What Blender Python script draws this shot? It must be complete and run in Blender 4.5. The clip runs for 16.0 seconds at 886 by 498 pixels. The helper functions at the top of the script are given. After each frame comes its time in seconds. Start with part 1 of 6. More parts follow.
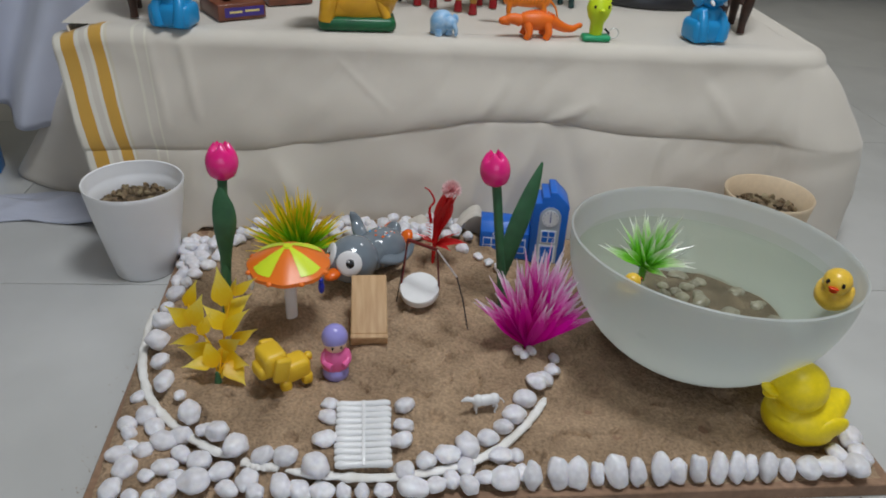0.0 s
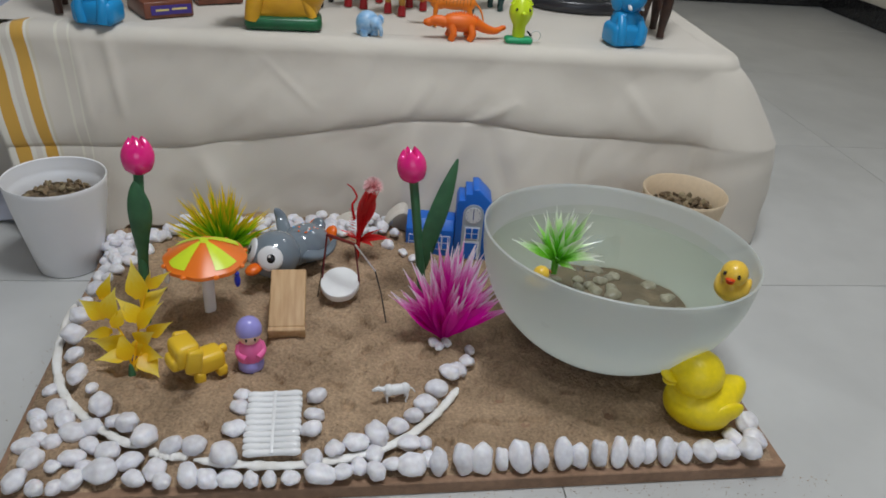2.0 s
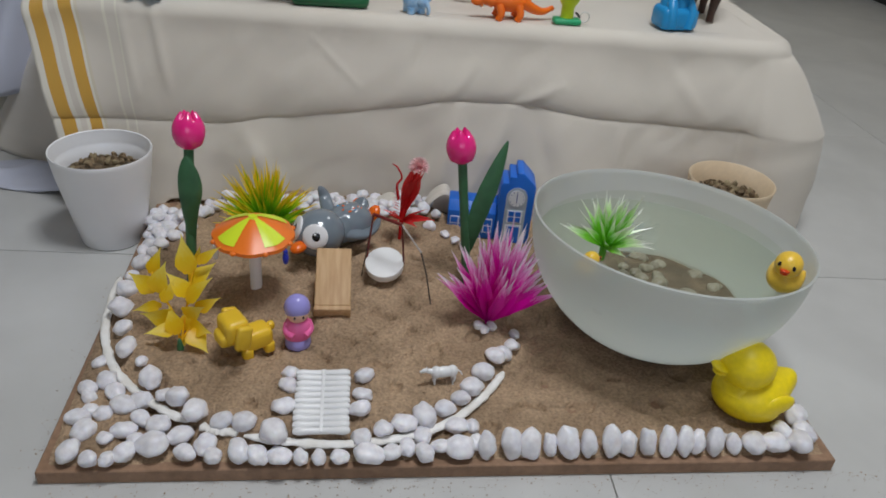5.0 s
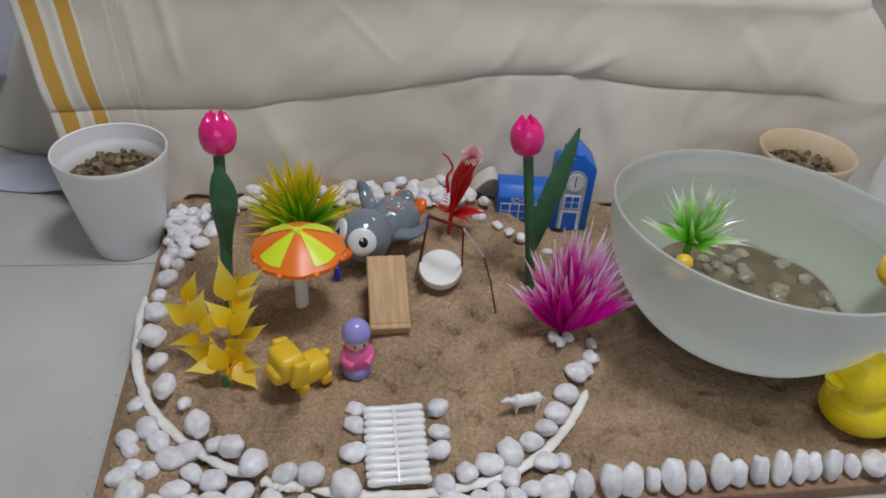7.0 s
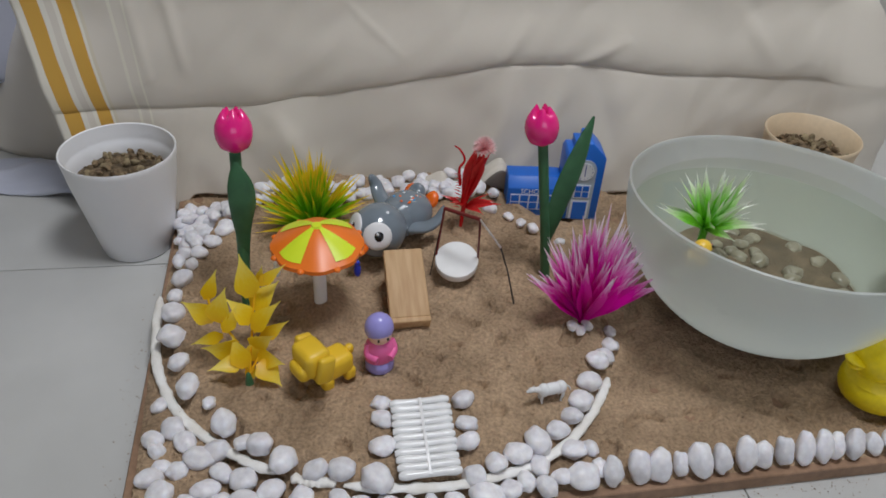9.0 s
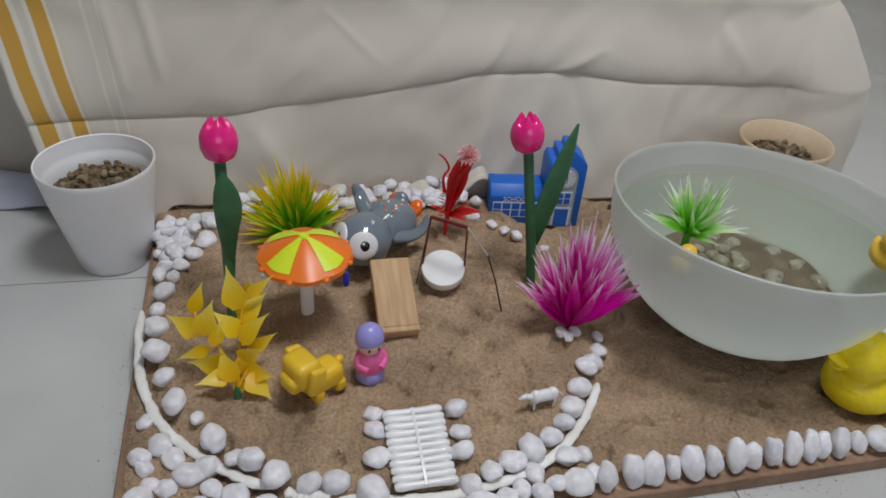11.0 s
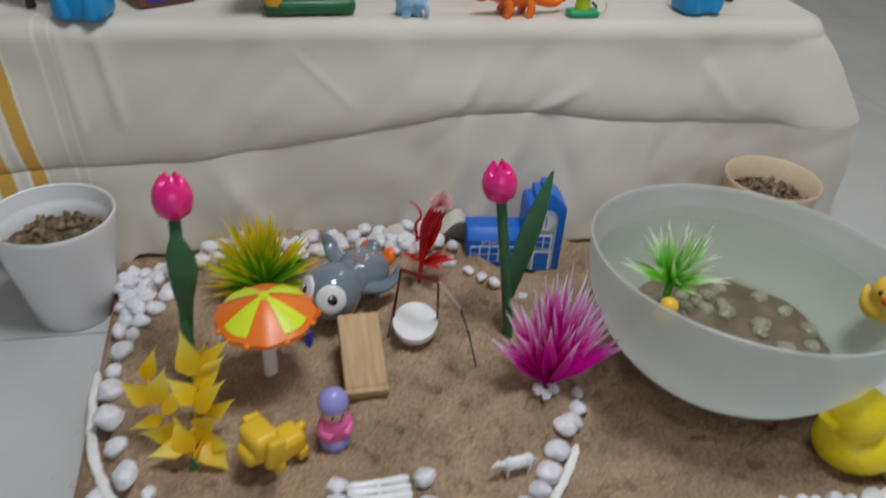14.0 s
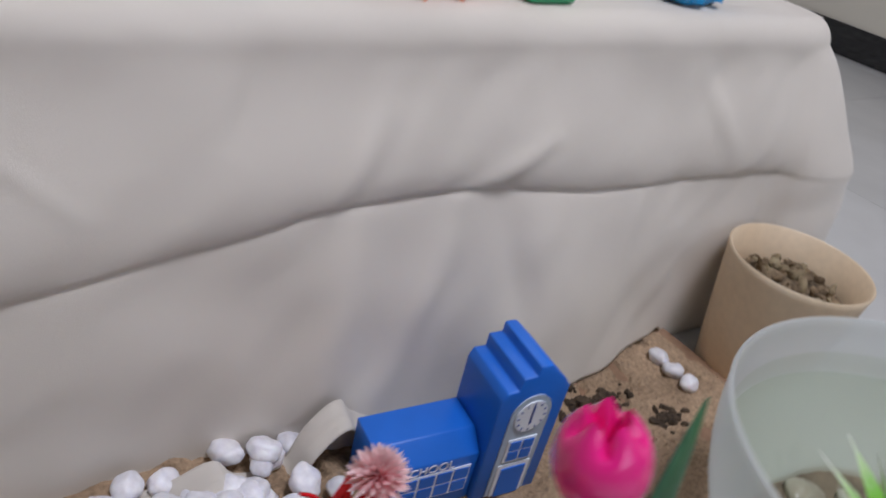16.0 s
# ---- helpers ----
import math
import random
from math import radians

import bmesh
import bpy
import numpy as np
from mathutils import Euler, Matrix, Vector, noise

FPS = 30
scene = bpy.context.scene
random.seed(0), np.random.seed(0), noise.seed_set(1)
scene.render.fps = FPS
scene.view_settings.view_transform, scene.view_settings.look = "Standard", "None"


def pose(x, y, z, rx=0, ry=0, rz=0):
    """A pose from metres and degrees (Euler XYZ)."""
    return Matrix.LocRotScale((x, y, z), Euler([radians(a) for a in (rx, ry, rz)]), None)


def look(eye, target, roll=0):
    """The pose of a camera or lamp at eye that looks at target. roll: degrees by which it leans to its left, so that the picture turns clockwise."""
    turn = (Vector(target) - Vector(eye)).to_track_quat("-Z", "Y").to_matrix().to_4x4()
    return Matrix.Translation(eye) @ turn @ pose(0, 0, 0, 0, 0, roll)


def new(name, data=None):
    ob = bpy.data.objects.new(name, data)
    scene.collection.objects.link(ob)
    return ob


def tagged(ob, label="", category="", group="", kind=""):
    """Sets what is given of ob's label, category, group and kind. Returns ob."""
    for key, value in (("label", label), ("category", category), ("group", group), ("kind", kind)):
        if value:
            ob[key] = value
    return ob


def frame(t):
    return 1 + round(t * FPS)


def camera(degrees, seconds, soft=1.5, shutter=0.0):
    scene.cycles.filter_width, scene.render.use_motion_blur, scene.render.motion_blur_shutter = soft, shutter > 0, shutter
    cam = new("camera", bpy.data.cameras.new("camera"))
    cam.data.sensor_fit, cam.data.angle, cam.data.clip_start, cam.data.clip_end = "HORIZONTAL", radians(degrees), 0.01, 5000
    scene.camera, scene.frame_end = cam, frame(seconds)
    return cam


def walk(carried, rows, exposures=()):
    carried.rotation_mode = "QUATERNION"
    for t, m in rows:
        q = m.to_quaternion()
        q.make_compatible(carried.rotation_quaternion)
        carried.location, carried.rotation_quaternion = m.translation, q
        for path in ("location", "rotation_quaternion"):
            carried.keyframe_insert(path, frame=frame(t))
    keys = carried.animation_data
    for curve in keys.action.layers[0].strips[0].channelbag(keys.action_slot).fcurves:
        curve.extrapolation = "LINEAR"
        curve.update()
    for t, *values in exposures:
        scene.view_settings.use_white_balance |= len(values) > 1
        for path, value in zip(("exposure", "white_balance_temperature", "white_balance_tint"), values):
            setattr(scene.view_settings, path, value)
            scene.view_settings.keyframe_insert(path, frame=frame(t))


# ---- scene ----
cam = camera(61.7, 16.0, soft=1.7, shutter=0.5)
PATH = [
    (0, (0.356, -0.677, 0.801), (0.553, 1.031, -0.221), 3.3),
    (0.5, (0.389, -0.687, 0.794), (0.62, 1.007, -0.244), 3.7),
    (1, (0.438, -0.716, 0.807), (0.708, 0.973, -0.23), 3.8),
    (1.5, (0.438, -0.709, 0.806), (0.727, 0.987, -0.213), 4.1),
    (2, (0.431, -0.718, 0.804), (0.721, 0.987, -0.199), 4.8),
    (2.5, (0.429, -0.734, 0.805), (0.716, 0.979, -0.189), 4.9),
    (3, (0.424, -0.748, 0.806), (0.7, 0.97, -0.181), 4.8),
    (3.5, (0.42, -0.759, 0.807), (0.679, 0.967, -0.17), 5.4),
    (3.7, (0.419, -0.757, 0.811), (0.673, 0.971, -0.164), 5.6),
    (5.8, (0.345, -0.626, 0.788), (0.589, 1.01, -0.336), 5.6),
    (6, (0.337, -0.6, 0.789), (0.581, 1.024, -0.352), 5.5),
    (6.5, (0.309, -0.541, 0.798), (0.582, 1.058, -0.373), 5.3),
    (7, (0.283, -0.521, 0.796), (0.566, 1.067, -0.386), 4.3),
    (7.5, (0.267, -0.519, 0.802), (0.565, 1.061, -0.388), 3.9),
    (8, (0.26, -0.524, 0.8), (0.561, 1.052, -0.394), 3.8),
    (8.5, (0.239, -0.521, 0.792), (0.55, 1.054, -0.401), 3.9),
    (9, (0.237, -0.516, 0.789), (0.558, 1.059, -0.401), 3.6),
    (9.5, (0.228, -0.511, 0.787), (0.579, 1.061, -0.398), 3.5),
    (10, (0.217, -0.508, 0.784), (0.606, 1.065, -0.388), 4.1),
    (12.3, (0.197, -0.515, 0.789), (0.613, 1.058, -0.374), 4.7),
    (12.5, (0.194, -0.522, 0.793), (0.602, 1.045, -0.381), 4.6),
    (13, (0.193, -0.524, 0.791), (0.593, 1.038, -0.392), 4.3),
    (13.5, (0.205, -0.496, 0.785), (0.609, 1.062, -0.401), 4.1),
    (14, (0.26, -0.45, 0.8), (0.679, 1.15, -0.325), 3.9),
    (14.5, (0.344, -0.326, 0.82), (0.724, 1.312, -0.263), 3.4),
    (15, (0.361, -0.095, 0.791), (0.824, 1.507, -0.313), 5.6),
    (15.5, (0.36, 0.119, 0.694), (1.127, 1.6, -0.409), 10.4),
    (16, (0.304, 0.275, 0.564), (1.451, 1.538, -0.48), 13.5),
]
walk(cam, [(t, look(eye, target, roll)) for t, eye, target, roll in PATH],
     [(0, 0.0, 6400, 10), (3.7, 0.0, 6400, 10), (6, -0.02, 6470, 12), (13.5, -0.02, 6470, 12), (14.2, 0.0, 6340, 10), (15, 0.12, 6240, 11), (15.5, 0.15, 6200, 14), (16, 0.16, 6150, 19)])

# ---- light ----
world = bpy.data.worlds.new("world")
scene.world = world
world.use_nodes = True
sky = world.node_tree.nodes.new("ShaderNodeTexSky")
sky.sky_type, sky.sun_disc, sky.sun_elevation, sky.sun_rotation = "NISHITA", False, radians(50), radians(200)
world.node_tree.links.new(sky.outputs[0], world.node_tree.nodes["Background"].inputs[0])
world.node_tree.nodes["Background"].inputs[1].default_value = 0.12


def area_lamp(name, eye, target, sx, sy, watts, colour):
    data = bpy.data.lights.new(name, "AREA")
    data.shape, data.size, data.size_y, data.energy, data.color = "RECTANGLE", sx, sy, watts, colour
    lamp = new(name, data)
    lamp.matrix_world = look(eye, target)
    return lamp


# unseen: a ceiling lamp over the board and an added fill behind the camera
area_lamp("overhead_light", (0.75, 0.00, 2.60), (0.75, 0.00, 0), 0.60, 0.60, 36.5, (0.94, 0.975, 1.0))
area_lamp("south_fill_light", (0.6, -2.42, 1.55), (0.6, 3, 1.2), 1.9, 1.3, 5.5, (0.93, 0.97, 1.0))
# added overhead light that brightens the far floor; no known lamp hangs there
area_lamp("overhead_light", (2.0, 2.0, 2.60), (2.0, 2.0, 0), 0.60, 0.60, 7, (0.97, 0.98, 1.0))


# ---- helpers of this scene ----
def finish(name, bm, material, parent=None, smooth=True, label=""):
    mesh = bpy.data.meshes.new(name)
    bmesh.ops.recalc_face_normals(bm, faces=bm.faces)
    bm.to_mesh(mesh)
    bm.free()
    for m in material if isinstance(material, (list, tuple)) else [material]:
        mesh.materials.append(m)
    if smooth:
        mesh.polygons.foreach_set("use_smooth", [True] * len(mesh.polygons))
        mesh.set_sharp_from_angle(angle=radians(50))
    ob = new(name, mesh)
    if parent:
        ob.parent = parent
    if label:
        ob["label"] = label
    return ob


def part(name, bm, material, parent, label="", smooth=True):
    return finish(name, bm, material, parent, smooth, label)


def thing(name, m, label, category, group="", kind=""):
    ob = new(name)
    ob.empty_display_size = 0.02
    ob.matrix_world = m
    return tagged(ob, label, category, group, kind)


def merge(dst, src, m=None, mi=0):
    if m is not None:
        bmesh.ops.transform(src, matrix=m, verts=src.verts)
    for f in src.faces:
        f.material_index = mi
    tmp = bpy.data.meshes.new("tmp")
    src.to_mesh(tmp)
    src.free()
    dst.from_mesh(tmp)
    bpy.data.meshes.remove(tmp)
    return dst


def lathe(profile, seg=48, cap=True):
    """A turned body from (radius, height) pairs, from the bottom up."""
    bm = bmesh.new()
    rings = []
    for r, z in profile:
        if r < 1e-6:
            rings.append([bm.verts.new((0, 0, z))])
        else:
            rings.append([bm.verts.new((r * math.cos(2 * math.pi * k / seg), r * math.sin(2 * math.pi * k / seg), z)) for k in range(seg)])
    for a, b in zip(rings, rings[1:]):
        for k in range(seg):
            n = (k + 1) % seg
            if len(a) == 1 and len(b) == 1:
                continue
            if len(a) == 1:
                bm.faces.new((a[0], b[n], b[k]))
            elif len(b) == 1:
                bm.faces.new((a[k], a[n], b[0]))
            else:
                bm.faces.new((a[k], a[n], b[n], b[k]))
    if cap:
        for ring in (rings[0], rings[-1]):
            if len(ring) > 1:
                bm.faces.new(ring)
    return bm


def spline(points, n):
    """n points on a smooth curve through the given points."""
    pts = [Vector(p) for p in points]
    pts = [2 * pts[0] - pts[1]] + pts + [2 * pts[-1] - pts[-2]]
    out = []
    for i in range(n):
        s = i / (n - 1) * (len(pts) - 3)
        k = min(int(s), len(pts) - 4)
        t = s - k
        a, b, c, d = pts[k:k + 4]
        out.append(0.5 * (2 * b + (c - a) * t + (2 * a - 5 * b + 4 * c - d) * t * t + (3 * b - a - 3 * c + d) * t ** 3))
    return out


def tube(points, radius, seg=10, flat=1.0, n=0):
    """A tube along points; radius is a number or a function of 0..1; flat squeezes it in height."""
    pts = spline(points, n) if n else [Vector(p) for p in points]
    bm = bmesh.new()
    rings = []
    side = None
    for i, p in enumerate(pts):
        way = (pts[min(i + 1, len(pts) - 1)] - pts[max(i - 1, 0)]).normalized()
        if side is None:
            up = Vector((0, 0, 1)) if abs(way.z) < 0.9 else Vector((0, 1, 0))
            side = way.cross(up).normalized()
        side = (side - way * side.dot(way)).normalized()
        top = side.cross(way)
        r = radius(i / (len(pts) - 1)) if callable(radius) else radius
        rings.append([bm.verts.new(p + side * (r * math.cos(2 * math.pi * k / seg)) + top * (r * flat * math.sin(2 * math.pi * k / seg))) for k in range(seg)])
    for a, b in zip(rings, rings[1:]):
        for k in range(seg):
            bm.faces.new((a[k], a[(k + 1) % seg], b[(k + 1) % seg], b[k]))
    bm.faces.new(rings[0])
    bm.faces.new(rings[-1])
    return bm


def blob(size, centre=(0, 0, 0), turn=(0, 0, 0), sub=3, rough=0.0, seed=0, square=0.0):
    """An ellipsoid with these half axes, lumpy by rough, squarish by square."""
    bm = bmesh.new()
    bmesh.ops.create_icosphere(bm, subdivisions=sub, radius=1)
    for v in bm.verts:
        if square:
            c = v.co
            k = max(abs(c.x), abs(c.y), abs(c.z))
            v.co = c.lerp(c / k * 0.86, square)
        if rough:
            v.co *= 1 + rough * noise.noise(v.co * 1.3 + Vector((seed * 7.1, seed * 3.7, 0)))
    bmesh.ops.transform(bm, matrix=pose(*centre, *turn) @ Matrix.Diagonal((*size, 1)), verts=bm.verts)
    return bm


def rbox(size, centre=(0, 0, 0), bevel=0.002, turn=(0, 0, 0), segments=2):
    bm = bmesh.new()
    bmesh.ops.create_cube(bm, size=1, matrix=Matrix.Diagonal((*size, 1)))
    if bevel:
        bmesh.ops.bevel(bm, geom=bm.edges[:], offset=bevel, segments=segments, affect="EDGES", profile=0.5)
    bmesh.ops.transform(bm, matrix=pose(*centre, *turn), verts=bm.verts)
    return bm


def smoothstep(a, b, x):
    t = min(max((x - a) / (b - a), 0), 1)
    return t * t * (3 - 2 * t)


# ---- materials ----
def material(name, colour, rough=0.5, second=None, scale=40, bump=0.0, bump_scale=200, metal=0.0, spread=(0.35, 0.65), fine=None, coat=0.0, vary=0.0, subsurface=0.0, detail=4, spec=0.5):
    """A plain surface: two colours mixed by noise at one scale, a second noise for its grain, and relief."""
    m = bpy.data.materials.new(name)
    m.use_nodes = True
    nt = m.node_tree
    bsdf = nt.nodes["Principled BSDF"]
    bsdf.inputs["Roughness"].default_value = rough
    bsdf.inputs["Metallic"].default_value = metal
    bsdf.inputs["Coat Weight"].default_value = coat
    bsdf.inputs["Specular IOR Level"].default_value = spec
    if subsurface:
        bsdf.inputs["Subsurface Weight"].default_value = subsurface
        bsdf.inputs["Subsurface Radius"].default_value = (0.01, 0.008, 0.006)
    coord = nt.nodes.new("ShaderNodeTexCoord")
    colour = (*colour, 1)
    second = (*second, 1) if second else tuple(c * 0.86 for c in colour[:3]) + (1,)
    big = nt.nodes.new("ShaderNodeTexNoise")
    big.inputs["Scale"].default_value, big.inputs["Detail"].default_value = scale, detail
    nt.links.new(coord.outputs["Object"], big.inputs["Vector"])
    ramp = nt.nodes.new("ShaderNodeValToRGB")
    ramp.color_ramp.elements[0].position, ramp.color_ramp.elements[1].position = spread
    ramp.color_ramp.elements[0].color, ramp.color_ramp.elements[1].color = second, colour
    nt.links.new(big.outputs[0], ramp.inputs[0])
    out = ramp.outputs[0]
    if fine:
        tiny = nt.nodes.new("ShaderNodeTexNoise")
        tiny.inputs["Scale"].default_value, tiny.inputs["Detail"].default_value = bump_scale, 3
        nt.links.new(coord.outputs["Object"], tiny.inputs["Vector"])
        mix = nt.nodes.new("ShaderNodeMix")
        mix.data_type, mix.blend_type = "RGBA", "MULTIPLY"
        mix.inputs[0].default_value = 1
        lo = nt.nodes.new("ShaderNodeMapRange")
        lo.inputs["From Min"].default_value, lo.inputs["From Max"].default_value = 0.3, 0.7
        lo.inputs["To Min"].default_value, lo.inputs["To Max"].default_value = 1 - fine, 1 + fine * 0.5
        nt.links.new(tiny.outputs[0], lo.inputs[0])
        nt.links.new(out, mix.inputs["A"])
        nt.links.new(lo.outputs[0], mix.inputs["B"])
        out = mix.outputs["Result"]
    if vary:
        info = nt.nodes.new("ShaderNodeObjectInfo")
        hsv = nt.nodes.new("ShaderNodeHueSaturation")
        rng = nt.nodes.new("ShaderNodeMapRange")
        rng.inputs["To Min"].default_value, rng.inputs["To Max"].default_value = 1 - vary, 1 + vary * 0.4
        nt.links.new(info.outputs["Random"], rng.inputs[0])
        nt.links.new(rng.outputs[0], hsv.inputs["Value"])
        nt.links.new(out, hsv.inputs["Color"])
        out = hsv.outputs[0]
    nt.links.new(out, bsdf.inputs["Base Color"])
    if bump:
        grain = nt.nodes.new("ShaderNodeTexNoise")
        grain.inputs["Scale"].default_value, grain.inputs["Detail"].default_value = bump_scale, 5
        nt.links.new(coord.outputs["Object"], grain.inputs["Vector"])
        b = nt.nodes.new("ShaderNodeBump")
        b.inputs["Strength"].default_value, b.inputs["Distance"].default_value = 1.0, bump
        nt.links.new(grain.outputs[0], b.inputs["Height"])
        nt.links.new(b.outputs[0], bsdf.inputs["Normal"])
    return m


tile_mat = material("floor_tile", (0.57, 0.57, 0.56), 0.28, (0.50, 0.50, 0.49), 3, 0.0002, 8, fine=0.05)
grout_mat = material("grout", (0.25, 0.24, 0.22), 0.9, None, 30)
wall_mat = material("wall_paint", (0.72, 0.68, 0.58), 0.7, (0.68, 0.64, 0.55), 4, 0.0004, 120)
ceiling_mat = material("ceiling_paint", (0.8, 0.8, 0.78), 0.8, None, 3)
skirting_mat = material("black_granite", (0.012, 0.012, 0.014), 0.12, (0.03, 0.03, 0.03), 60)
board_mat = material("brown_board", (0.33, 0.20, 0.125), 0.6, (0.25, 0.145, 0.085), 14, 0.0004, 90, fine=0.2)
sand_mat = material("damp_sand", (0.465, 0.324, 0.206), 0.95, (0.29, 0.197, 0.121), 14, 0.0042, 210, fine=0.33, spread=(0.32, 0.62), detail=10)
pebble_mat = material("white_pebble", (0.88, 0.87, 0.905), 0.36, (0.73, 0.71, 0.755), 2.2, 0.0004, 9, vary=0.12, spread=(0.3, 0.68), subsurface=0.2, detail=6)
clay_mat = material("white_clay", (0.90, 0.89, 0.87), 0.7, (0.80, 0.77, 0.72), 40, 0.0012, 160)
white_plastic = material("white_plastic", (0.88, 0.88, 0.90), 0.3, (0.85, 0.85, 0.87), 12)
soil_mat = material("dry_soil", (0.34, 0.24, 0.14), 0.95, (0.10, 0.07, 0.04), 60, 0.003, 160, fine=0.5, vary=0.3)
chip_mat = material("dry_husk", (0.42, 0.34, 0.2), 0.9, (0.2, 0.14, 0.08), 60, 0.001, 200, vary=0.5)
tan_mat = material("beige_pot", (0.77, 0.63, 0.45), 0.55, (0.70, 0.54, 0.36), 9, 0.0002, 120, fine=0.05)
dark_mat = material("slot_shade_and_stripe", (0.05, 0.045, 0.04), 0.7)


def cloth_material(name, base, gold):
    """Unbleached cotton with a fine weave; two woven gold bands run along its edge (u in metres from the edge)."""
    m = bpy.data.materials.new(name)
    m.use_nodes = True
    nt = m.node_tree
    bsdf = nt.nodes["Principled BSDF"]
    bsdf.inputs["Roughness"].default_value = 0.85
    bsdf.inputs["Sheen Weight"].default_value = 0.25
    uv = nt.nodes.new("ShaderNodeUVMap")
    sep = nt.nodes.new("ShaderNodeSeparateXYZ")
    nt.links.new(uv.outputs[0], sep.inputs[0])
    n1 = nt.nodes.new("ShaderNodeTexNoise")
    n1.inputs["Scale"].default_value = 5
    nt.links.new(uv.outputs[0], n1.inputs["Vector"])
    ramp = nt.nodes.new("ShaderNodeValToRGB")
    ramp.color_ramp.elements[0].color, ramp.color_ramp.elements[1].color = (*[c * 0.93 for c in base], 1), (*base, 1)
    ramp.color_ramp.elements[0].position, ramp.color_ramp.elements[1].position = 0.35, 0.65
    nt.links.new(n1.outputs[0], ramp.inputs[0])
    out = ramp.outputs[0]

    def band(lo, hi, colour, out):
        a = nt.nodes.new("ShaderNodeMath")
        a.operation = "GREATER_THAN"
        a.inputs[1].default_value = lo
        b = nt.nodes.new("ShaderNodeMath")
        b.operation = "LESS_THAN"
        b.inputs[1].default_value = hi
        c = nt.nodes.new("ShaderNodeMath")
        c.operation = "MULTIPLY"
        nt.links.new(sep.outputs[0], a.inputs[0])
        nt.links.new(sep.outputs[0], b.inputs[0])
        nt.links.new(a.outputs[0], c.inputs[0])
        nt.links.new(b.outputs[0], c.inputs[1])
        mix = nt.nodes.new("ShaderNodeMix")
        mix.data_type = "RGBA"
        nt.links.new(c.outputs[0], mix.inputs[0])
        nt.links.new(out, mix.inputs["A"])
        mix.inputs["B"].default_value = (*colour, 1)
        return mix.outputs["Result"]

    if gold:
        out = band(0.0, 0.050, (0.76, 0.72, 0.64), out)
        out = band(0.062, 0.100, (0.76, 0.72, 0.64), out)
        out = band(0.015, 0.041, gold, out)
        out = band(0.069, 0.093, gold, out)
        out = band(0.098, 0.104, (0.66, 0.60, 0.48), out)
        out = band(0.148, 0.154, (0.74, 0.70, 0.60), out)
        out = band(0.172, 0.176, (0.74, 0.70, 0.60), out)
    nt.links.new(out, bsdf.inputs["Base Color"])
    weave = nt.nodes.new("ShaderNodeTexNoise")
    weave.inputs["Scale"].default_value = 1300
    crump = nt.nodes.new("ShaderNodeTexNoise")
    crump.inputs["Scale"].default_value, crump.inputs["Detail"].default_value = 9, 3
    add = nt.nodes.new("ShaderNodeMath")
    add.operation = "MULTIPLY_ADD"
    add.inputs[1].default_value = 9.0
    nt.links.new(uv.outputs[0], weave.inputs["Vector"])
    nt.links.new(uv.outputs[0], crump.inputs["Vector"])
    nt.links.new(crump.outputs[0], add.inputs[0])
    nt.links.new(weave.outputs[0], add.inputs[2])
    b = nt.nodes.new("ShaderNodeBump")
    b.inputs["Strength"].default_value, b.inputs["Distance"].default_value = 0.7, 0.0005
    nt.links.new(add.outputs[0], b.inputs["Height"])
    nt.links.new(b.outputs[0], bsdf.inputs["Normal"])
    return m


cotton_mat = cloth_material("cream_cotton", (0.69, 0.635, 0.56), (0.62, 0.35, 0.06))
white_cloth_mat = cloth_material("blue_white_cloth", (0.50, 0.52, 0.62), None)

# ---- room ----
FLOOR_X, FLOOR_Y, BACK_Y, FRONT_Y, LEFT_X, RIGHT_X, HIGH = 1.2, 0.8, 3.46, -2.5, -2.6, 3.28, 2.7
floor = finish("floor", rbox((6.4, 6.4, 0.1), (0.34, 0.48, -0.0525), 0), grout_mat, smooth=False)
tagged(floor, "pale grey glossy vitrified tile floor", "floor", kind="structure")
tile_mesh = None
for i in range(-3, 3):
    for j in range(-4, 4):
        bm = rbox((FLOOR_X - 0.002, FLOOR_Y - 0.002, 0.012), (0, 0, -0.006), 0.0006, segments=1)
        if tile_mesh is None:
            tile = finish("tile", bm, tile_mat, floor, smooth=False)
            tile_mesh = tile.data
        else:
            bm.free()
            tile = new("tile", tile_mesh)
            tile.parent = floor
        tile.matrix_world = pose(0.764, 0.511, 0, 0, 0, -1.5) @ pose((i + 0.5) * FLOOR_X, (j + 0.5) * FLOOR_Y, 0)


def wall(name, x0, y0, x1, y1, label):
    ob = finish(name, rbox((x1 - x0, y1 - y0, HIGH), ((x0 + x1) / 2, (y0 + y1) / 2, HIGH / 2), 0), wall_mat, smooth=False)
    return tagged(ob, label, "wall", kind="structure")


wall("wall_north", LEFT_X - 0.1, BACK_Y, RIGHT_X + 0.1, BACK_Y + 0.1, "cream painted plaster wall behind the table")
wall("wall_east", RIGHT_X, FRONT_Y, RIGHT_X + 0.1, BACK_Y, "cream painted plaster wall beside the open floor")
wall("wall_west", LEFT_X - 0.1, FRONT_Y, LEFT_X, BACK_Y, "cream painted plaster side wall")
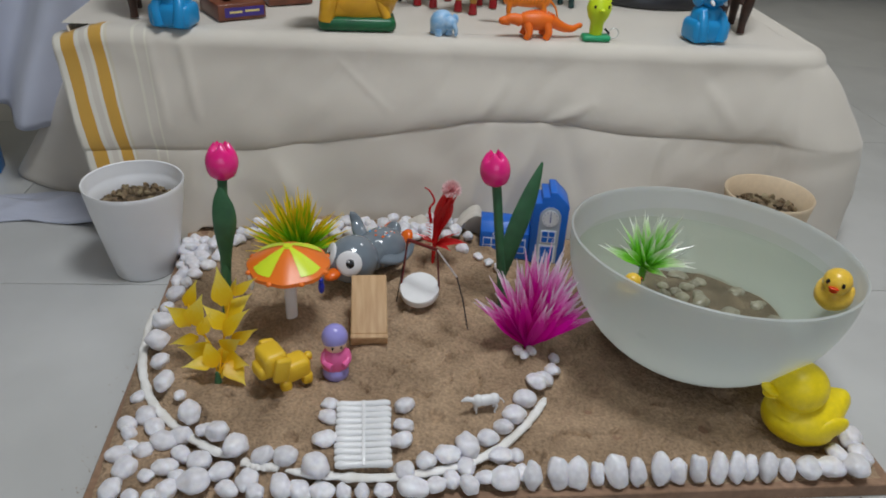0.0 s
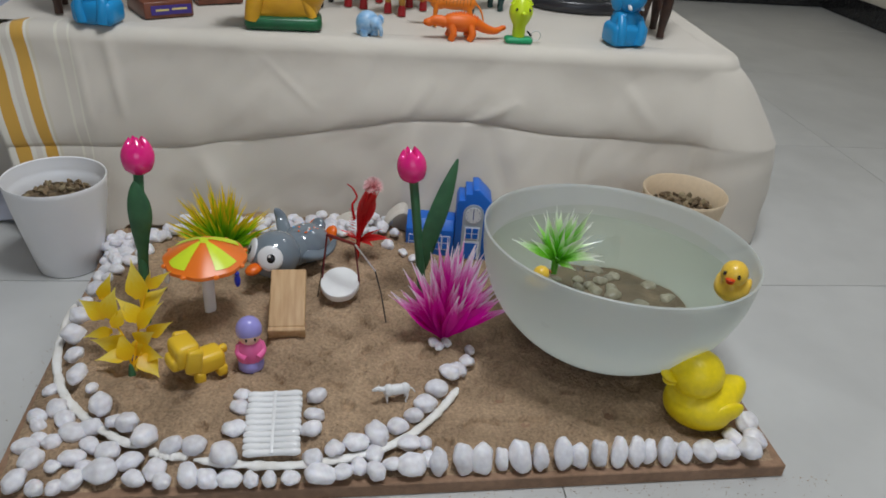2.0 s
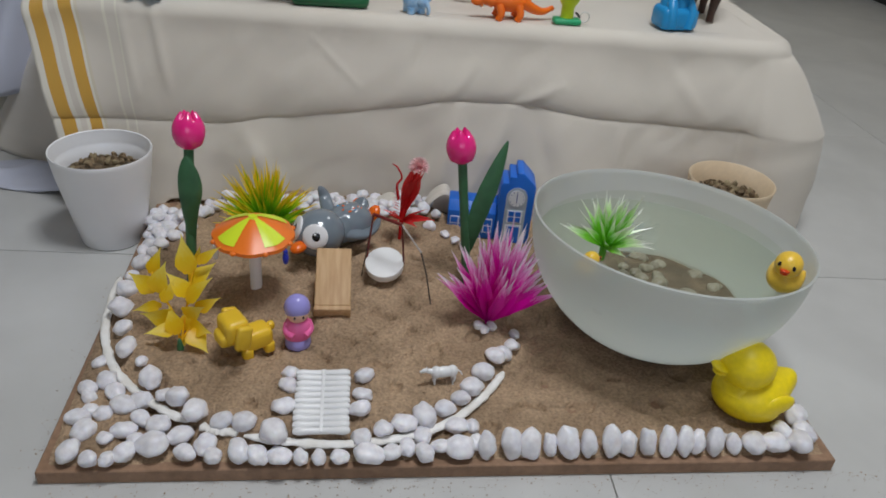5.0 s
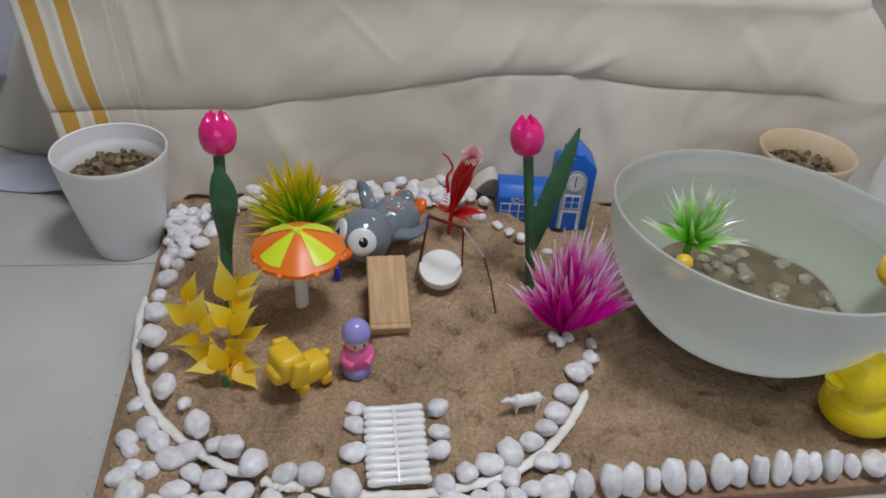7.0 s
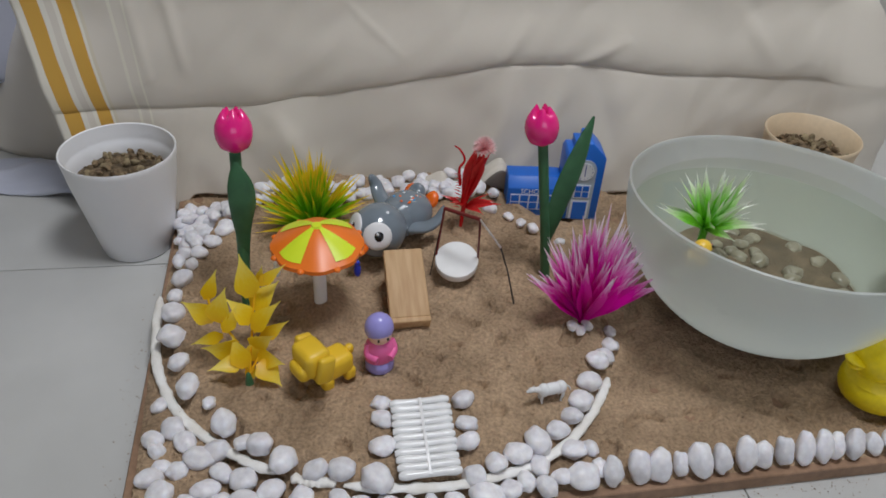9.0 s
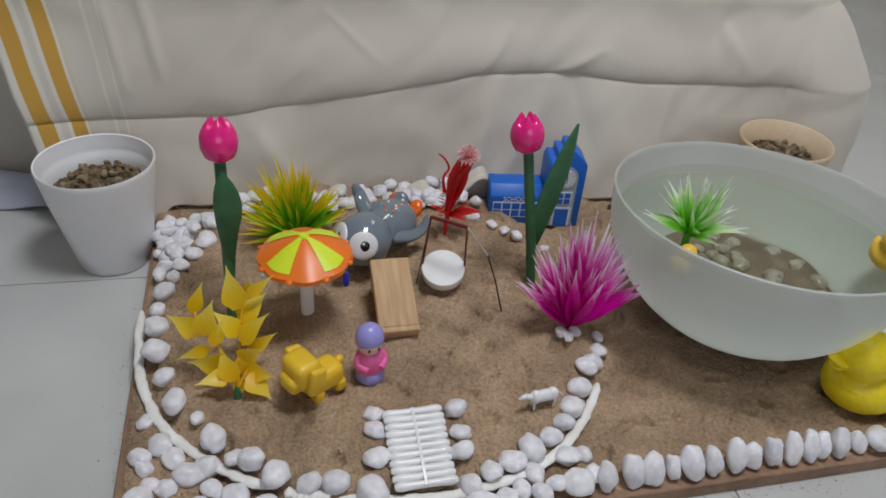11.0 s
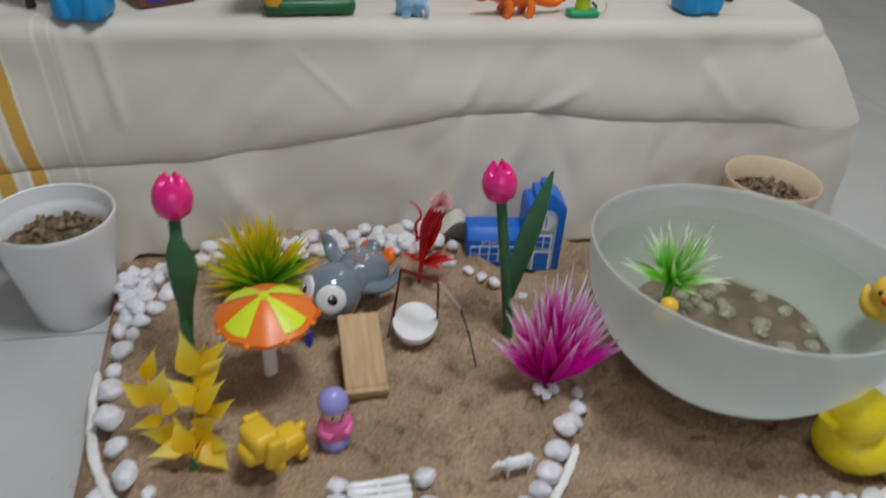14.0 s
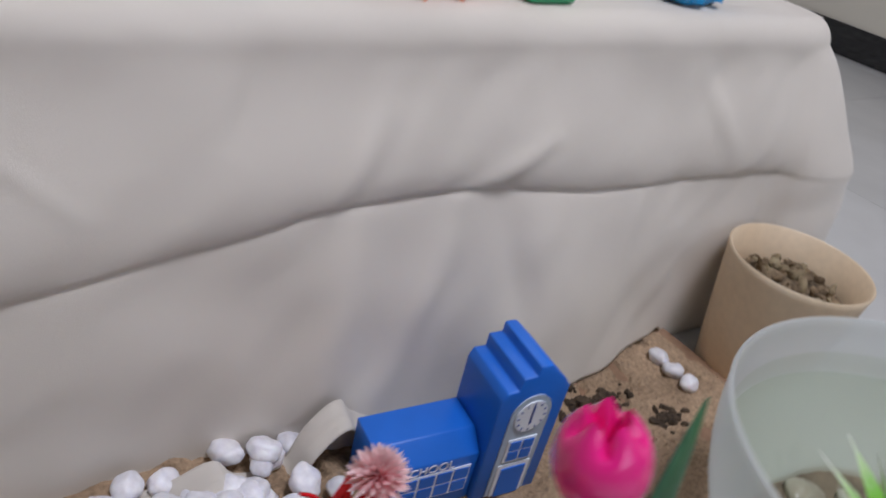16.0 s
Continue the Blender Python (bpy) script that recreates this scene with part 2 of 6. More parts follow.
# the unseen south wall, with a window opening added behind the fill light
for n, (a, b, c, d) in enumerate(((LEFT_X - 0.1, -0.4, 0, HIGH), (1.6, RIGHT_X + 0.1, 0, HIGH), (-0.4, 1.6, 0, 0.85), (-0.4, 1.6, 2.25, HIGH))):
    ob = finish("wall_south", rbox((b - a, 0.1, d - c), ((a + b) / 2, FRONT_Y - 0.05, (c + d) / 2), 0), wall_mat, smooth=False)
    tagged(ob, "unseen cream painted plaster wall with an added window opening", "wall", kind="structure")
ceiling = finish("ceiling", rbox((6.2, 6.3, 0.1), (0.34, 0.48, HIGH + 0.05), 0), ceiling_mat, smooth=False)
tagged(ceiling, "plain white painted ceiling", "ceiling", kind="structure")
for name, size, at in (("baseboard", (RIGHT_X - LEFT_X, 0.012, 0.11), ((LEFT_X + RIGHT_X) / 2, BACK_Y - 0.007, 0.056)),
                       ("baseboard", (0.012, BACK_Y - FRONT_Y - 0.03, 0.11), (RIGHT_X - 0.007, (BACK_Y + FRONT_Y) / 2, 0.056))):
    tagged(finish(name, rbox(size, at, 0.002), skirting_mat, smooth=False), "polished black stone skirting along the wall", "skirting", kind="structure")

# ---- board, sand ----
BOARD_H = 0.022
board = rbox((1.095, 0.732, BOARD_H), (0.5325, 0.350, BOARD_H / 2), 0.0015, segments=1)
for v in board.verts:
    v.co.x -= 0.008 * smoothstep(0.0, 0.3, v.co.y) if v.co.x < 0.5 else 0
    v.co.x += 0.006
tagged(finish("base_board", board, board_mat, smooth=False), "brown wooden board carrying the miniature garden", "board")


def island(x, y):
    """1 on the raised island, 0 outside it."""
    d = math.hypot((x - 0.335) / 0.335, (y - 0.36) / 0.35)
    if y > 0.36:
        d = math.hypot((x - 0.335) / 0.335, (y - 0.36) / 0.42)
    return 1 - smoothstep(0.90, 1.06, d)


def sand_height(x, y):
    h = 0.030 + 0.026 * island(x, y)
    h += 0.030 * math.exp(-((x - 0.23) ** 2 + (y - 0.318) ** 2) / 0.0022)
    h += 0.010 * math.exp(-((x - 0.44) ** 2 + (y - 0.42) ** 2) / 0.004)
    h += 0.008 * math.exp(-((x - 0.60) ** 2 + (y - 0.26) ** 2) / 0.002)
    h += 0.012 * math.exp(-((x - 0.882) ** 2 + (y - 0.263) ** 2) / 0.018)
    h += 0.010 * math.exp(-((x - 0.375) ** 2 + (y - 0.485) ** 2) / 0.004)
    h -= 0.008 * math.exp(-((x - 0.34) ** 2 + (y - 0.36) ** 2) / 0.003)
    return h


def sand_detail(x, y):
    """Pressed and scraped sand: soft humps, a few dents and crumbly ridges."""
    p = Vector((x, y, 0))
    q = Vector((x * 0.8 + y * 0.5, y * 0.9 - x * 0.4, 2.0))
    h = 0.0075 * noise.noise(p * 9) + 0.0060 * noise.noise(p * 21 + Vector((3, 1, 0))) + 0.0024 * noise.noise(p * 85) + 0.0017 * noise.noise(p * 190)
    rough = smoothstep(-0.1, 0.3, noise.noise(p * 7 + Vector((5, 2, 0))))
    h += (0.2 + rough) * (0.0062 * noise.noise(q * 46) + 0.0034 * abs(noise.noise(p * 80 + Vector((1, 8, 0)))))
    return h - 0.010 * smoothstep(0.30, 0.55, noise.noise(p * 30 + Vector((9, 9, 0))))


NX, NY = 380, 250
X0, X1, Y0, Y1 = 0.004, 1.078, -0.008, 0.705
verts, faces = [], []
for j in range(NY + 1):
    for i in range(NX + 1):
        x, y = X0 + (X1 - X0) * i / NX, Y0 + (Y1 - Y0) * j / NY
        x -= 0.012 * smoothstep(0.0, 0.3, y) * (1 - i / NX)
        edge = min(x - X0 + 0.022, X1 - x, y - Y0)
        z = sand_height(x, y) + sand_detail(x, y)
        z = BOARD_H - 0.001 + (z - BOARD_H + 0.001) * smoothstep(-0.004, 0.035, edge)
        verts.append((x, y, z))
for j in range(NY):
    for i in range(NX):
        a = j * (NX + 1) + i
        faces.append((a, a + 1, a + NX + 2, a + NX + 1))
mesh = bpy.data.meshes.new("sand")
mesh.from_pydata(verts, [], faces)
mesh.materials.append(sand_mat)
mesh.polygons.foreach_set("use_smooth", [True] * len(mesh.polygons))
tagged(new("sand", mesh), "damp brown sand spread over the board with a raised round island", "sand", kind="stuff")

# crumbs of sand and grit lying on it
crng = random.Random(12)
proto = [Vector(v) for v in ((1, 0, 0), (-1, 0, 0), (0, 1, 0), (0, -1, 0), (0, 0, 1), (0, 0, -1))]
cverts, cfaces = [], []
for n in range(5200):
    x, y = crng.uniform(0.02, 1.06), crng.uniform(0.03, 0.69)
    if crng.random() > 0.35 + 0.65 * max(0, noise.noise(Vector((x * 11, y * 11, 4))) * 2):
        continue
    r = 0.0007 + 0.0024 * crng.random() ** 4
    z = sand_height(x, y) + sand_detail(x, y) + r * 0.2
    k = len(cverts)
    for p in proto:
        j = p * r * crng.uniform(0.7, 1.3)
        cverts.append((x + j.x, y + j.y, z + j.z * 0.8))
    cfaces += [(k + a, k + b, k + c) for a, b, c in ((0, 2, 4), (2, 1, 4), (1, 3, 4), (3, 0, 4), (2, 0, 5), (1, 2, 5), (3, 1, 5), (0, 3, 5))]
# spilled sand on the floor in front of the board and beside it
for n in range(700):
    if n % 6:
        x, y = crng.uniform(0.0, 1.16), -0.018 - abs(crng.gauss(0, 0.022))
    else:
        x, y = -0.018 - abs(crng.gauss(0, 0.016)), crng.uniform(0.0, 0.55)
    r = 0.0004 + 0.0010 * crng.random() ** 3
    k = len(cverts)
    for p in proto:
        j = p * r * crng.uniform(0.7, 1.3)
        cverts.append((x + j.x, y + j.y, r * 0.8 + j.z * 0.8))
    cfaces += [(k + a, k + b, k + c) for a, b, c in ((0, 2, 4), (2, 1, 4), (1, 3, 4), (3, 0, 4), (2, 0, 5), (1, 2, 5), (3, 1, 5), (0, 3, 5))]
mesh = bpy.data.meshes.new("sand_grit")
mesh.from_pydata(cverts, [], cfaces)
mesh.materials.append(sand_mat)
tagged(new("sand_grit", mesh), "loose crumbs of damp brown sand", "sand", kind="stuff")

# ---- pebbles ----
pebble_meshes = []
prng = random.Random(31)
for k in range(14):
    bm = blob((1, prng.uniform(0.76, 0.92), prng.uniform(0.58, 0.74)), sub=3, rough=0.24, seed=k)
    for v in bm.verts:
        v.co *= 1 + 0.028 * noise.noise(v.co * 2.6 + Vector((k * 5, 0, 0)))
    mesh = bpy.data.meshes.new("pebble")
    bm.to_mesh(mesh)
    bm.free()
    mesh.materials.append(pebble_mat)
    mesh.polygons.foreach_set("use_smooth", [True] * len(mesh.polygons))
    pebble_meshes.append(mesh)
rng = random.Random(5)


def pebble(x, y, r, group, label, lift=0.0, stand=False):
    """One pebble bedded in the sand at x, y; stand sets it on its narrow end, leaning back."""
    ob = new("pebble", rng.choice(pebble_meshes))
    low = sand_height(x, y)
    if stand:
        m = pose(x, y, low + r * 0.80 + lift, rng.uniform(-34, -16), rng.uniform(-12, 12), 0) @ pose(0, 0, 0, 0, 90, 0) @ pose(0, 0, 0, rng.uniform(-25, 25), 0, 0) @ Matrix.Diagonal((r * 1.42, r * 0.95, r * 1.35, 1))
    else:
        m = pose(x, y, low + r * 0.50 + lift, rng.uniform(-22, 22), rng.uniform(-22, 22), rng.uniform(0, 360)) @ Matrix.Diagonal((r * 1.16, r * 1.14, r * 1.14, 1))
    ob.matrix_world = m
    return tagged(ob, label, "pebble", group)


RING = [(0.019, 0.337, 0.016), (0.025, 0.286, 0.018), (0.038, 0.237, 0.013), (0.054, 0.193, 0.017), (0.084, 0.159, 0.010), (0.105, 0.124, 0.016),
        (0.129, 0.095, 0.012), (0.149, 0.086, 0.016), (0.178, 0.061, 0.018), (0.214, 0.044, 0.014), (0.244, 0.039, 0.016), (0.285, 0.027, 0.020)]
RING_EAST = [(0.431, 0.033, 0.014), (0.460, 0.041, 0.016), (0.491, 0.053, 0.018), (0.521, 0.070, 0.014), (0.544, 0.090, 0.013), (0.587, 0.142, 0.016),
             (0.565, 0.112, 0.016), (0.611, 0.178, 0.015), (0.626, 0.190, 0.013), (0.644, 0.215, 0.013), (0.653, 0.243, 0.009)]
BRIDGE_SIDES = [(0.300, 0.127, 0.012), (0.299, 0.100, 0.013), (0.295, 0.059, 0.015), (0.405, 0.120, 0.014), (0.403, 0.081, 0.013), (0.400, 0.054, 0.013), (0.401, 0.023, 0.014)]
FRONT = [(0.573, 0.014), (0.607, 0.016), (0.634, 0.016), (0.662, 0.012), (0.688, 0.018), (0.717, 0.014), (0.750, 0.017), (0.774, 0.013), (0.803, 0.015), (0.832, 0.016),
         (0.859, 0.015), (0.877, 0.013), (0.903, 0.015), (0.932, 0.011), (0.963, 0.019), (0.996, 0.017), (1.032, 0.019)]
EAST_END = [(0.923, 0.024, 0.009), (1.019, 0.032, 0.016), (1.056, 0.058, 0.019), (1.052, 0.030, 0.016)]
FRONT_WEST = [(0.411, 0.002, 0.019), (0.442, 0.006, 0.013), (0.464, 0.014, 0.012), (0.487, 0.004, 0.013), (0.510, 0.016, 0.013), (0.536, 0.012, 0.018), (0.485, 0.030, 0.015),
              (0.536, 0.044, 0.015), (0.557, 0.044, 0.012), (0.560, 0.022, 0.011), (0.373, 0.001, 0.011), (0.346, 0.001, 0.011), (0.322, 0.001, 0.011), (0.294, 0.003, 0.015),
              (0.267, 0.004, 0.014), (0.242, 0.010, 0.016), (0.209, 0.004, 0.013), (0.197, 0.022, 0.015), (0.172, 0.010, 0.013), (0.161, 0.034, 0.016)]
CORNER = [(0.130, 0.020, 0.019), (0.097, 0.012, 0.014), (0.078, 0.002, 0.011), (0.055, 0.002, 0.012), (0.028, 0.014, 0.015), (0.017, 0.180, 0.011), (0.017, 0.123, 0.013),
          (0.024, 0.106, 0.011), (0.039, 0.138, 0.016), (0.057, 0.116, 0.015), (0.034, 0.082, 0.011), (0.053, 0.074, 0.012), (0.021, 0.066, 0.015), (0.036, 0.042, 0.015),
          (0.077, 0.086, 0.017), (0.094, 0.094, 0.016), (0.066, 0.033, 0.011), (0.087, 0.042, 0.015), (0.103, 0.063, 0.013), (0.130, 0.050, 0.015), (0.106, 0.030, 0.011)]
BACK_WEST = [(0.024, 0.413, 0.015), (0.035, 0.447, 0.011), (0.043, 0.475, 0.012), (0.009, 0.481, 0.012), (0.017, 0.525, 0.015), (0.017, 0.497, 0.013), (0.034, 0.518, 0.013),
             (0.048, 0.542, 0.012), (0.061, 0.504, 0.013), (0.080, 0.536, 0.015), (0.026, 0.571, 0.013), (0.052, 0.581, 0.013), (0.002, 0.549, 0.010), (0.002, 0.580, 0.010), (0.018, 0.375, 0.012)]
BACK_EAST = [(0.536, 0.558, 0.014), (0.565, 0.532, 0.010), (0.582, 0.511, 0.009), (0.599, 0.492, 0.010), (0.635, 0.451, 0.009), (1.010, 0.628, 0.012), (1.009, 0.603, 0.012), (1.009, 0.578, 0.012)]
for row, group, label in ((RING, "pebbles round the island", "smooth white pebble in the island's ring"), (RING_EAST, "pebbles round the island", "smooth white pebble in the island's ring"),
                          (BRIDGE_SIDES, "pebbles beside the bridge", "smooth white pebble beside the bridge"), (EAST_END, "pebbles along the front edge", "smooth white pebble at the board's corner"),
                          (FRONT_WEST, "pebbles along the front edge", "smooth white pebble on the board's edge"), (CORNER, "heaped pebbles in the corner", "smooth white pebble heaped in the board's corner"),
                          (BACK_WEST, "pebbles at the back", "small white pebble heaped behind the island"), (BACK_EAST, "pebbles at the back", "small white pebble behind the island")):
    for x, y, r in row:
        pebble(x, y - 0.009 * (1 - smoothstep(0.01, 0.05, y)), r, group, label)
for x, r in FRONT:
    pebble(x, 0.004, r, "pebbles along the front edge", "white pebble standing along the board's front edge", 0.0, x < 0.95)
# loose heaps along the back, under the cloth's hem
for n in range(66):
    x = 0.01 + 0.50 * (n / 65) + rng.uniform(-0.012, 0.012)
    y = 0.645 + rng.uniform(-0.035, 0.03) - 0.03 * (x < 0.12)
    pebble(x, y, rng.uniform(0.010, 0.015), "pebbles at the back", "small white pebble heaped behind the island", rng.uniform(-0.002, 0.006))
for n in range(16):
    pebble(rng.uniform(0.44, 0.56), rng.uniform(0.60, 0.67), rng.uniform(0.010, 0.014), "pebbles at the back", "small white pebble heaped behind the island", rng.uniform(0.0, 0.012))
for n in range(24):
    pebble(rng.uniform(0.005, 0.10), rng.uniform(0.53, 0.63), rng.uniform(0.010, 0.014), "pebbles at the back", "small white pebble heaped behind the island", rng.uniform(0.002, 0.014))

# ---- white clay strip round the island ----
STRIP_A = [(-0.010, 0.40), (-0.006, 0.336), (0.003, 0.262), (0.022, 0.204), (0.046, 0.160), (0.074, 0.126), (0.110, 0.092), (0.145, 0.066), (0.170, 0.052)]
STRIP_B = [(0.186, 0.043), (0.212, 0.033), (0.238, 0.027)]
STRIP_C = [(0.246, 0.023), (0.300, 0.012), (0.364, 0.008), (0.425, 0.015), (0.484, 0.031), (0.532, 0.056), (0.572, 0.092), (0.601, 0.127), (0.622, 0.158)]
for k, row in enumerate((STRIP_A, STRIP_B, STRIP_C)):
    pts = spline([(x, y, max(sand_height(x, y), 0.031) + 0.005) for x, y in row], 90)
    bm = tube(pts, lambda t: (0.0068 + 0.0020 * noise.noise(Vector((t * 3.3 * len(row), k * 3, 0)))) * min(1, 0.35 + 16 * min(t, 1 - t)), 12, 0.62)
    for v in bm.verts:
        v.co += Vector((noise.noise(v.co * 160), noise.noise(v.co * 160 + Vector((4, 0, 0))), noise.noise(v.co * 110 + Vector((0, 7, 0))))) * 0.0013
    tagged(finish("clay_strip", bm, clay_mat), "rough white clay strip round the sand island", "clay strip", "white clay strips")

# ---- table and its cloth ----
TOP = 0.414
table_wood = material("table_wood", (0.2, 0.12, 0.07), 0.5, (0.14, 0.08, 0.05), 20)
table = thing("table", pose(0.55, 1.2, 0), "low wooden table hidden under a cream cotton cloth", "table")
part("tabletop", rbox((1.30, 0.78, 0.025), (-0.01, 0, TOP - 0.019), 0.004), table_wood, table)
for x in (-0.6, 0.6):
    for y in (-0.33, 0.33):
        part("leg", rbox((0.05, 0.05, TOP - 0.03), (x, y, (TOP - 0.03) / 2), 0.003), table_wood, table)


def along(points, x):
    for (a, p), (b, q) in zip(points, points[1:]):
        if x <= b:
            t = min(max((x - a) / (b - a), 0), 1)
            t = t * t * (3 - 2 * t) * 0.5 + t * 0.5
            return p + (q - p) * t
    return points[-1][1]


CREASE = [(-0.25, 0.19), (0.10, 0.19), (0.23, 0.21), (0.35, 0.228), (0.46, 0.248), (0.565, 0.268), (0.71, 0.268), (0.88, 0.247), (1.08, 0.24), (1.26, 0.238)]
HEM = [(-0.25, 0.075), (0.05, 0.078), (0.25, 0.068), (0.45, 0.062), (0.57, 0.085), (0.86, 0.100), (1.05, 0.060), (1.25, 0.055), (2.2, 0.085)]


# soft folds in the hanging cloth: from x, z to x, z, their width and depth
CREASES = [(0.00, 0.40, 0.02, 0.26, 0.010, 0.007), (-0.06, 0.40, -0.05, 0.24, 0.008, 0.004), (0.30, 0.37, 0.40, 0.28, 0.006, 0.0022), (0.52, 0.38, 0.50, 0.33, 0.010, -0.005),
           (0.60, 0.25, 0.56, 0.08, 0.022, 0.012), (0.70, 0.25, 0.62, 0.06, 0.018, 0.010), (0.76, 0.24, 0.80, 0.10, 0.020, -0.008), (0.62, 0.34, 0.57, 0.27, 0.012, 0.008),
           (0.80, 0.31, 0.70, 0.26, 0.010, 0.006), (0.95, 0.24, 0.93, 0.10, 0.012, 0.005), (0.16, 0.18, 0.24, 0.06, 0.016, 0.006), (1.02, 0.36, 1.10, 0.27, 0.014, 0.005)]


def drape(name, path, normals, crease, hem, label, mat, u0=0.0, floor_z=None, seed=0, rows=110, wrinkle=1.0):
    """Cloth over an edge: it falls from the edge, bulges to a fold and hangs on from a step behind that fold."""
    bm = bmesh.new()
    uv = bm.loops.layers.uv.new("UVMap")
    grid, flat = [], []
    length = u0
    for i, (p, n) in enumerate(zip(path, normals)):
        if i:
            length += (p - path[i - 1]).length
        zc, oh = along(crease, length - 0.25), along(hem, length - 0.25)
        zf = floor_z(p)
        flare = smoothstep(1.43, 1.53, length)
        col, fl = [], []
        for j in range(rows + 1):
            v = j / rows
            if v < 0.05:  # flat part on the top
                q = v / 0.05
                off, z = -0.035 * (1 - q) - 0.016, TOP + 0.0005 + 0.002 * q
            elif v < 0.20:
                q = (v - 0.05) / 0.15 * math.pi / 2 * 0.94
                off, z = -0.016 + 0.030 * math.sin(q), TOP + 0.0025 - 0.030 * (1 - math.cos(q))
            elif v < 0.60:
                q = (v - 0.20) / 0.40
                front = 0.014 + 0.034 * math.sin(math.pi * 0.54 * q ** 1.5) - 0.005 * q ** 8
                side = 0.014 + 0.116 * q ** 0.85
                off, z = front + (side - front) * flare, TOP - 0.026 + (zc - TOP + 0.026) * q
            else:
                q = (v - 0.60) / 0.40
                front = 0.041 + (oh - 0.041) * q ** 0.8
                side = 0.130 + 0.012 * q
                off, z = front + (side - front) * flare, zc + (zf - zc) * q
            q = Vector((length, z, seed))
            fall = smoothstep(TOP, TOP - 0.06, z)
            off += wrinkle * fall * (0.007 * noise.noise(Vector((length * 3.2, z * 2.0, seed))) + 0.005 * noise.noise(Vector((length * 9 + z * 5, z * 5, seed + 4)))
                                     + 0.0025 * noise.noise(Vector((length * 22 - z * 16, z * 14, seed + 7))))
            if v >= 0.60:
                off += wrinkle * 0.010 * smoothstep(0.6, 1.0, v) * noise.noise(Vector((length * 13, 0, seed + 11)))
            for cx0, cz0, cx1, cz1, wide, deep in CREASES:
                px, pz = length - 0.24, z
                dx, dz = cx1 - cx0, cz1 - cz0
                t = min(max(((px - cx0) * dx + (pz - cz0) * dz) / (dx * dx + dz * dz), 0), 1)
                gap = math.hypot(px - cx0 - t * dx, pz - cz0 - t * dz)
                if gap < 4 * wide:
                    off += 0.75 * deep * math.exp(-(gap / wide) ** 2) * math.sin(math.pi * (0.15 + 0.7 * t))
            # the free corner with the gold bands swings out and inwards as it hangs
            near = (1 - smoothstep(0.0, 0.14, length)) * fall
            drop = (TOP - z) / TOP
            off += 0.022 * near * smoothstep(0.0, 0.55, drop)
            slide = 0.080 * drop * (1 - smoothstep(0.02, 0.34, length))
            sag = -0.022 * (1 - smoothstep(0.0, 0.09, length)) * (1 - smoothstep(0.1, 0.5, drop))
            if v >= 0.60:
                off += 0.007 * smoothstep(0.62, 0.78, v) * (noise.noise(Vector((length * 7 + z * 9, z * 3, seed + 21))) + 0.4)
            col.append(bm.verts.new((p.x + n.x * off + slide, p.y + n.y * off, z + sag)))
            fl.append((length, v * 0.45))
        grid.append(col)
        flat.append(fl)
    for i in range(len(grid) - 1):
        for j in range(rows):
            f = bm.faces.new((grid[i][j], grid[i + 1][j], grid[i + 1][j + 1], grid[i][j + 1]))
            for loop, (a, b) in zip(f.loops, ((i, j), (i + 1, j), (i + 1, j + 1), (i, j + 1))):
                loop[uv].uv = flat[a][b]
    ob = finish(name, bm, mat, smooth=True)
    solid = ob.modifiers.new("thickness", "SOLIDIFY")
    solid.thickness, solid.offset = 0.0012, 0
    return ob


def table_front(x):
    return 0.783 - 0.040 * (x + 0.2)


path, normals = [], []
for i in range(241):
    x = -0.240 + 1.462 * i / 240
    path.append(Vector((x, table_front(x), 0)))
    normals.append(Vector((-0.04, -1, 0)).normalized())
cx, cy = 1.222, table_front(1.22) + 0.06
for i in range(1, 17):
    a = math.pi / 2 * i / 16 * 0.92
    path.append(Vector((cx + 0.06 * math.sin(a), cy - 0.06 * math.cos(a), 0)))
    normals.append(Vector((math.sin(a), -math.cos(a), 0)))
end = path[-1].copy()
for i in range(1, 81):
    path.append(end + Vector((0.05, 0.76, 0)) * (i / 80))
    normals.append(Vector((0.998, -0.06, 0)))


def cloth_floor(p):
    inside = smoothstep(-0.05, 0.0, p.x) * (1 - smoothstep(1.06, 1.10, p.x))
    return 0.004 + 0.028 * inside


cloth = thing("tablecloth", pose(0, 0, 0), "cream cotton cloth with gold bands draped over the table", "tablecloth")
front = drape("front_drape", path, normals, CREASE, HEM, "", cotton_mat, floor_z=cloth_floor)
front.parent = cloth
top = bmesh.new()
uv = top.loops.layers.uv.new("UVMap")
G = [[top.verts.new((-0.225 + 1.49 * i / 60 + (0.05 * j / 30 if i > 30 else -0.02 * j / 30), table_front(-0.225 + 1.49 * i / 60) + 0.020 + 0.79 * j / 30,
                     TOP + 0.0012 + 0.0010 * noise.noise(Vector((i * 0.15, j * 0.2, 3))))) for j in range(31)] for i in range(61)]
for i in range(60):
    for j in range(30):
        f = top.faces.new((G[i][j], G[i + 1][j], G[i + 1][j + 1], G[i][j + 1]))
        for loop, (a, b) in zip(f.loops, ((i, j), (i + 1, j), (i + 1, j + 1), (i, j + 1))):
            loop[uv].uv = (0.3 + a * 0.02, b * 0.02)
part("top_spread", top, cotton_mat, cloth)

# ---- colours of the things ----
def plastic(name, colour, rough=0.28, **kw):
    return material(name, colour, rough, tuple(c * 0.9 for c in colour), 18, **kw)


